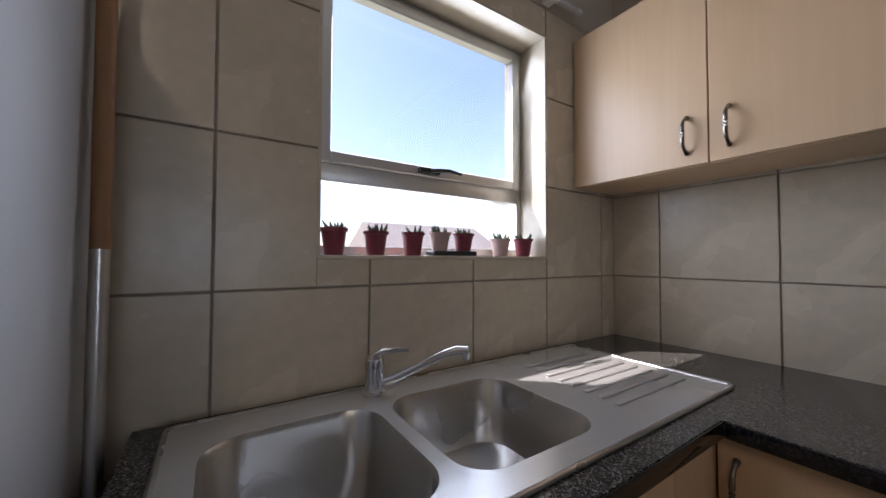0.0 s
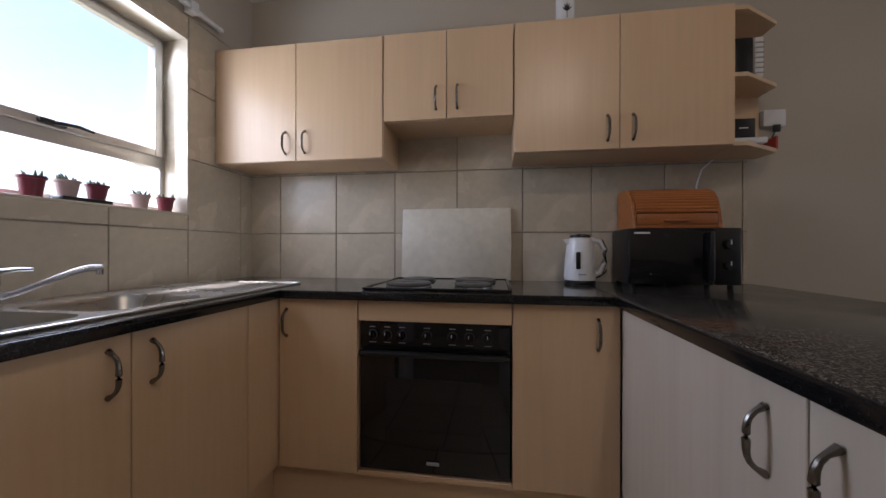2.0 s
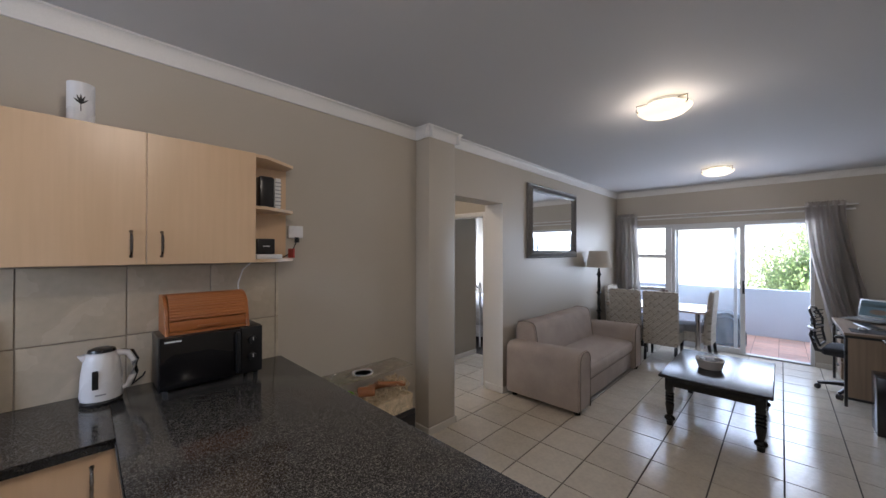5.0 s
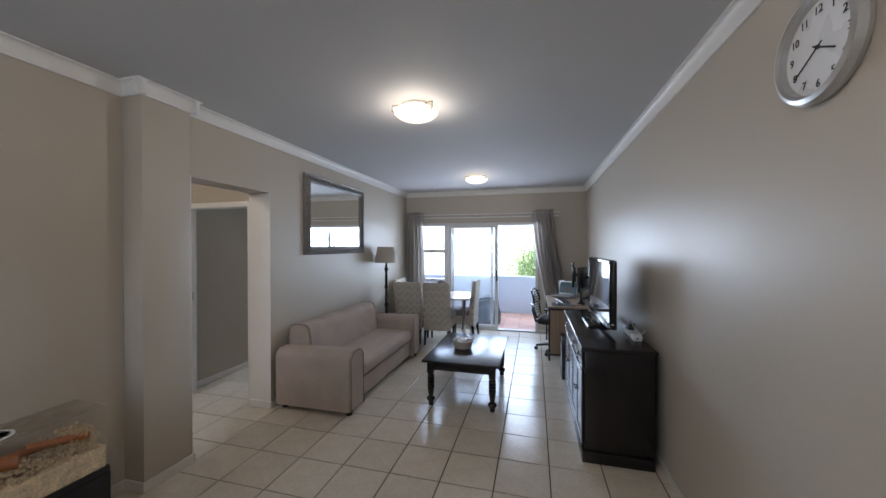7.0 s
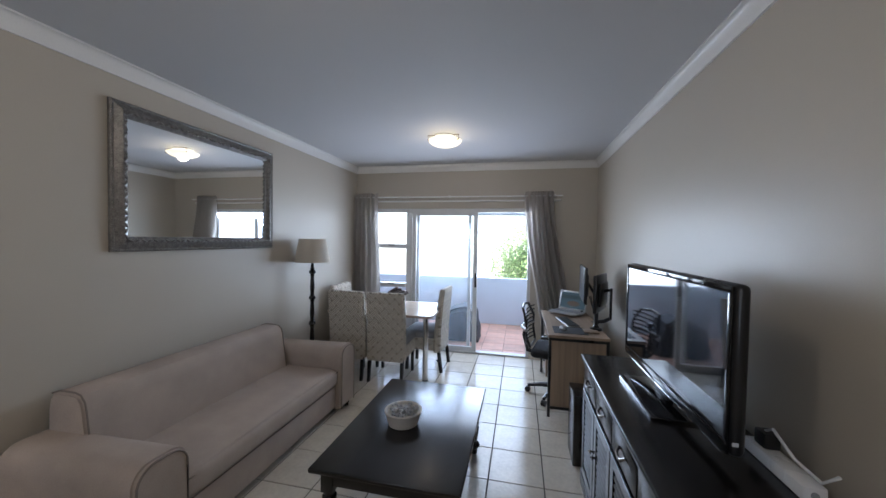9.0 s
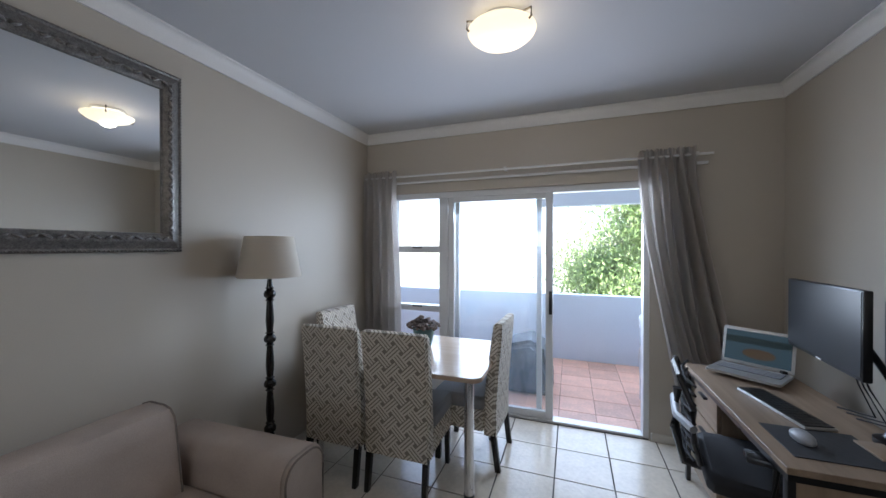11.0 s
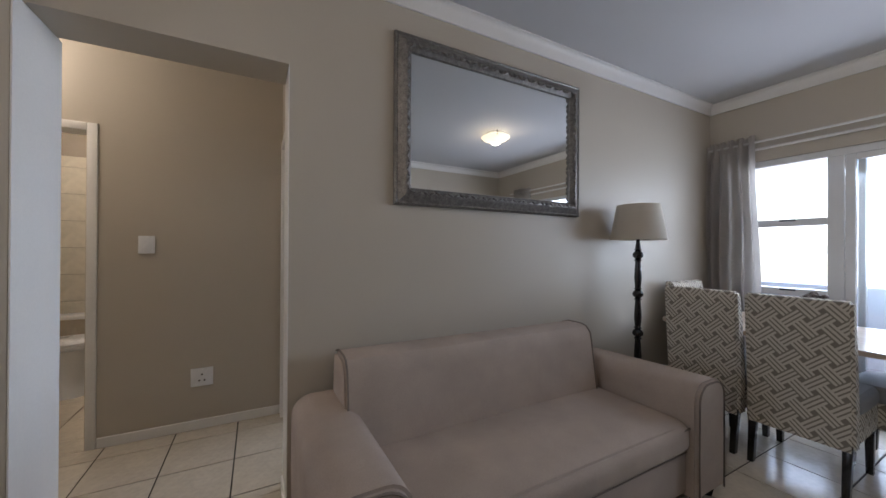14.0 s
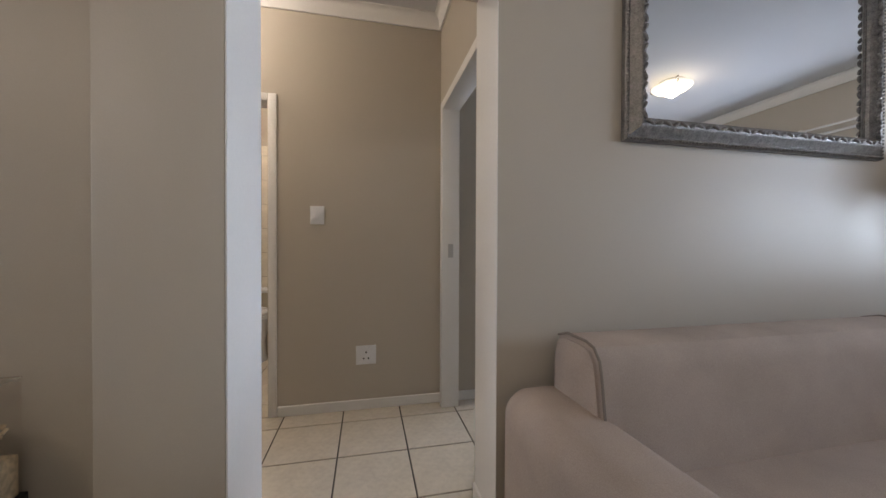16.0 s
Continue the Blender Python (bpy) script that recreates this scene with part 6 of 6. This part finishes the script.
# ---- outside ----
setting("ground", cbox(-4000, 4000, -4000, 4000, -3.4, -3.2), M_GROUND, "dry grass ground far below the flat", "ground")
BY = -9.78
# added out of view to keep the sun off the balcony floor and parapet
setting("sun_blocker", cbox(-2.06, 4.6, -8.06, 1.12, ZC + 0.15, 6.0), M_PLASTER, "unseen block over the flat that shades the balcony", "building")
setting("balcony_slab", cbox(-1.9, 3.2, BY - 0.14, YF - 0.2, -0.25, -0.032), M_GROUT, "balcony floor bed", "floor")
setting("balcony_parapet", cbox(-1.9, 3.2, BY - 0.14, BY, -0.25, 0.86, bev=0.006), M_BALC, "grey-blue rendered balcony parapet", "parapet")
setting("balcony_roof", cbox(-1.9, 0.02, BY - 0.3, YF - 0.2, 2.45, 2.6), M_PLASTER, "balcony soffit", "ceiling")
setting("balcony_beam", cbox(-1.9, 0.02, BY - 0.16, BY, 2.07, 2.45), M_BALC, "grey-blue rendered beam over the balcony", "beam")
setting("balcony_side_wall", cbox(3.2, 3.4, BY - 0.14, YF - 0.2, -0.25, 0.86), M_PLASTER, "pale balcony side wall")
setting("balcony_end_wall", cbox(-2.1, -1.9, BY - 0.14, YF - 0.2, -0.25, 2.45), M_PLASTER, "pale balcony end wall")
wm = thing("washing_machine", "white front-loading washing machine on the balcony", "washing machine", (-1.37, -8.42, -0.022))
part("body", cbox(-1.65, -1.09, -8.72, -8.12, -0.022, 0.83, bev=0.01), M_FRIDGE, wm)
part("control_panel", cbox(-1.0895, -1.084, -8.71, -8.13, 0.71, 0.82, bev=0.002), M_WHITE, wm)
dd = bm_new()
lathe(dd, [(0.17, 0.0), (0.19, 0.012), (0.165, 0.03), (0.13, 0.022), (0.003, 0.018)], 0, 0, 0, 32)
bmesh.ops.transform(dd, verts=dd.verts, matrix=pose(-1.0895, -8.42, 0.42, 0, 90, 0))
part("door", dd, M_SILVER, wm)
part("dial", cyl(bm_new(), (-1.084, -8.30, 0.765), (-1.066, -8.30, 0.765), 0.026, 0.022, 18), M_SILVER, wm)
part("drawer", cbox(-1.0835, -1.078, -8.69, -8.55, 0.735, 0.80, bev=0.002), M_WHITE, wm)
bq = bm_new()
prism(bq, [(0.02, -0.02), (0.66, -0.02), (0.63, 0.20), (0.57, 0.40), (0.44, 0.50), (0.24, 0.53), (0.10, 0.46), (0.04, 0.22)], -8.95, -8.40, "y", bev=0.06, seg=3)
bmesh.ops.subdivide_edges(bq, edges=bq.edges[:], cuts=3, use_grid_fill=True)
for v in bq.verts:
    if v.co.z > 0.0:
        v.co += Vector((math.sin(23 * v.co.z + 9 * v.co.y), math.sin(19 * v.co.x + 11 * v.co.z), 0.6 * math.sin(17 * v.co.x + 13 * v.co.y))) * 0.012
bmesh.ops.translate(bq, verts=bq.verts, vec=(-0.28, 0, 0))
solid("covered_barbecue", bq, M_COVER, "barbecue under a creased dark weather cover on the balcony", "barbecue")


def tree(name, x, y, z, h, spread, seed, leaves):
    rnd = random.Random(seed)
    t = thing(name, "leafy green tree in full sun beyond the balcony", "tree", (x, y, z))
    tb = bm_new()
    tube(tb, [(x, y, z), (x + 0.1, y, z + h * 0.25), (x - 0.05, y + 0.1, z + h * 0.5), (x, y, z + h * 0.85)], [0.22, 0.17, 0.12, 0.03], 10)
    ends = []
    for k in range(16):
        a, zz = rnd.uniform(0, 6.28), z + h * rnd.uniform(0.35, 0.8)
        L = spread * rnd.uniform(0.5, 1.0)
        e = Vector((x + L * math.cos(a), y + L * math.sin(a), zz + rnd.uniform(0.3, 1.4)))
        tube(tb, [(x, y, zz), ((x + e.x) / 2, (y + e.y) / 2, zz + 0.2), e], [0.07, 0.045, 0.012], 6)
        ends.append(e)
    part("trunk", tb, M_BARK, t)
    vs, fs = [], []
    for k in range(leaves):
        e = rnd.choice(ends)
        s = rnd.uniform(0.1, 0.75)
        c = Vector((e.x + rnd.gauss(0, s), e.y + rnd.gauss(0, s), e.z + rnd.gauss(0, s * 0.8)))
        q = Euler((rnd.uniform(0, 6.28), rnd.uniform(0, 6.28), rnd.uniform(0, 6.28))).to_matrix()
        l, w = rnd.uniform(0.04, 0.085), rnd.uniform(0.02, 0.036)
        n = len(vs)
        vs += [tuple(c + q @ Vector(p)) for p in ((-l, 0, 0), (0, w, 0.015), (l, 0, 0), (0, -w, 0.015))]
        fs.append((n, n + 1, n + 2, n + 3))
    me = bpy.data.meshes.new("crown")
    me.from_pydata([tuple(Vector(v) - Vector((x, y, z))) for v in vs], [], fs)
    me.materials.append(M_LEAF)
    cr = new("crown", me)
    cr.parent = t
    tagged(cr, kind="stuff")


tree("tree", -2.3, -14.8, -3.2, 5.4, 1.5, 5, 42000)
tree("tree", -5.2, -16.5, -3.2, 6.4, 1.9, 6, 30000)


def far_house(x0, x1, y0, y1, z0, eave, ridge):
    h = thing("house", "pale rendered house with a grey tiled roof, far off", "house", ((x0 + x1) / 2, (y0 + y1) / 2, z0))
    part("wall", cbox(x0, x1, y0, y1, z0, eave), M_PLASTER, h)
    ym = (y0 + y1) / 2
    part("roof", prism(bm_new(), [(y0 - 0.5, eave), (y1 + 0.5, eave), (ym, ridge)], x0 - 0.5, x1 + 0.5, "x"), M_ROOF, h)
    for k in range(3):
        xa = x0 + 1.2 + k * (x1 - x0 - 2) / 3
        w = part("window", cbox(xa, xa + 1.2, y0 - 0.05, y0 + 0.02, eave - 1.8, eave - 0.6), M_BLACKG, h)
        part("frame", cbox(xa + 0.56, xa + 0.64, y0 - 0.08, y0 - 0.045, eave - 1.8, eave - 0.6), M_TRIM, w)


far_house(12, 24, 26, 36, -3.2, 1.6, 4.6)

# ---- tiles, last ----
def tile_mesh(name, w, h, d, material, axis):
    """One tile with eased edges, lying in its plane about its middle."""
    e = 0.0015
    bm = bm_new()
    lo = [(-w / 2, -h / 2), (w / 2, -h / 2), (w / 2, h / 2), (-w / 2, h / 2)]
    hi = [(u - math.copysign(e, u), v - math.copysign(e, v)) for u, v in lo]

    def at(u, v, t):
        return {"z": (u, v, t), "y": (u, -t, v), "x": (-t, u, v)}[axis]
    a = [bm.verts.new(at(u, v, 0)) for u, v in lo]
    b = [bm.verts.new(at(u, v, d - e)) for u, v in lo]
    c = [bm.verts.new(at(u, v, d)) for u, v in hi]
    for p, q in ((a, b), (b, c)):
        for i in range(4):
            bm.faces.new((p[i], p[(i + 1) % 4], q[(i + 1) % 4], q[i]))
    bm.faces.new(c)
    return finish(name, bm, material, smooth=False)


TILES = {}


def lay(parent, material, axis, plane, u0, u1, v0, v1, ustart, vstart, pu, pv, gap, d, holes=()):
    """Tiles on a grid, cut at the edges of the rectangle and round the holes."""
    def cuts(a, b, s, p):
        k = math.floor((a - s) / p)
        out = []
        while s + k * p < b - 1e-6:
            lo, hi = max(a, s + k * p + gap / 2), min(b, s + (k + 1) * p - gap / 2)
            if hi - lo > 0.012:
                out.append((lo, hi))
            k += 1
        return out
    for ua, ub in cuts(u0, u1, ustart, pu):
        for va, vb in cuts(v0, v1, vstart, pv):
            todo = [(ua, ub, va, vb)]
            for h0, h1, k0, k1 in holes:
                nxt = []
                for a, b, c, e in todo:
                    if b <= h0 or a >= h1 or e <= k0 or c >= k1:
                        nxt.append((a, b, c, e)); continue
                    if a < h0: nxt.append((a, h0, c, e))
                    if b > h1: nxt.append((h1, b, c, e))
                    a2, b2 = max(a, h0), min(b, h1)
                    if c < k0: nxt.append((a2, b2, c, k0))
                    if e > k1: nxt.append((a2, b2, k1, e))
                todo = nxt
            for a, b, c, e in todo:
                if b - a < 0.008 or e - c < 0.008:
                    continue
                key = (round(b - a, 3), round(e - c, 3), round(d, 3), material.name, axis)
                if key not in TILES:
                    TILES[key] = tile_mesh("tile", key[0], key[1], d, material, axis)
                ob = new("tile", TILES[key])
                ob.parent = parent
                u, v = (a + b) / 2, (c + e) / 2
                ob.location = {"z": (u, v, plane), "y": (u, plane, v), "x": (plane, u, v)}[axis]


P = 0.3605
floor_tiles = setting("floor", cbox(XL, 2.70, YF, YW, -0.0058, -0.0050), M_GROUT, "cream ceramic floor tiles with dark joints", "floor")
lay(floor_tiles, M_FLOOR, "z", -0.0052, XL, XR, YF + 0.0, -0.95 + 0.001, 0.381, -3.518, P, P, 0.008, 0.0052)
lay(floor_tiles, M_FLOOR, "z", -0.0052, XR, 2.70, -5.1, -2.0, 0.381, -3.518, P, P, 0.008, 0.0052, ((1.465, 1.795, -3.265, -2.940), (XR, 1.76, -5.2, -4.118)))
lay(floor_tiles, M_FLOOR, "z", -0.0052, XL, 1.2, -0.95 + 0.001, 0.45, 0.381, -3.518, P, P, 0.008, 0.0052)
lay(floor_tiles, M_FLOOR, "z", -0.0052, 2.71, 4.27, -3.2, -2.0, 0.381, -3.518, P, P, 0.008, 0.0052)
lay(wall_window, M_WTILE, "y", YW, XL, XK, 0.815, 2.175, 0.15, 1.155, 0.345, 0.34, 0.005, 0.008, ((WX0, WX1, WZ0 - 0.012, WZ1),))
setting("wall_paint_band", cbox(XL, XK, YW - 0.004, YW, 2.178, ZC), M_WALL, "taupe paint above the kitchen tiles", "wall")
tile_bed = setting("tile_bed", cbox(XK - 0.002, XK, -1.762, YW, 0.86, 1.70), M_WGROUT, "grouted tile splashback", "splashback")
lay(tile_bed, M_WTILE, "x", XK - 0.002, -1.76, YW - 0.009, 0.87, 1.70, 0.01, 1.155, 0.35, 0.34, 0.005, 0.008)
lay(bath_tiles, M_BOARD, "x", 4.28, -3.2, -1.9, 0.0, 2.1, -3.2, 0.0, 0.3, 0.25, 0.005, 0.006)
balcony_floor = setting("balcony_floor", cbox(-1.9, 3.2, BY, YF - 0.2, -0.031, -0.026), M_TGROUT, "terracotta balcony tiles", "floor")
lay(balcony_floor, M_TERRA, "z", -0.028, -1.9, 3.2, BY, YF - 0.2, -0.335, -8.2, 0.32, 0.32, 0.006, 0.006)
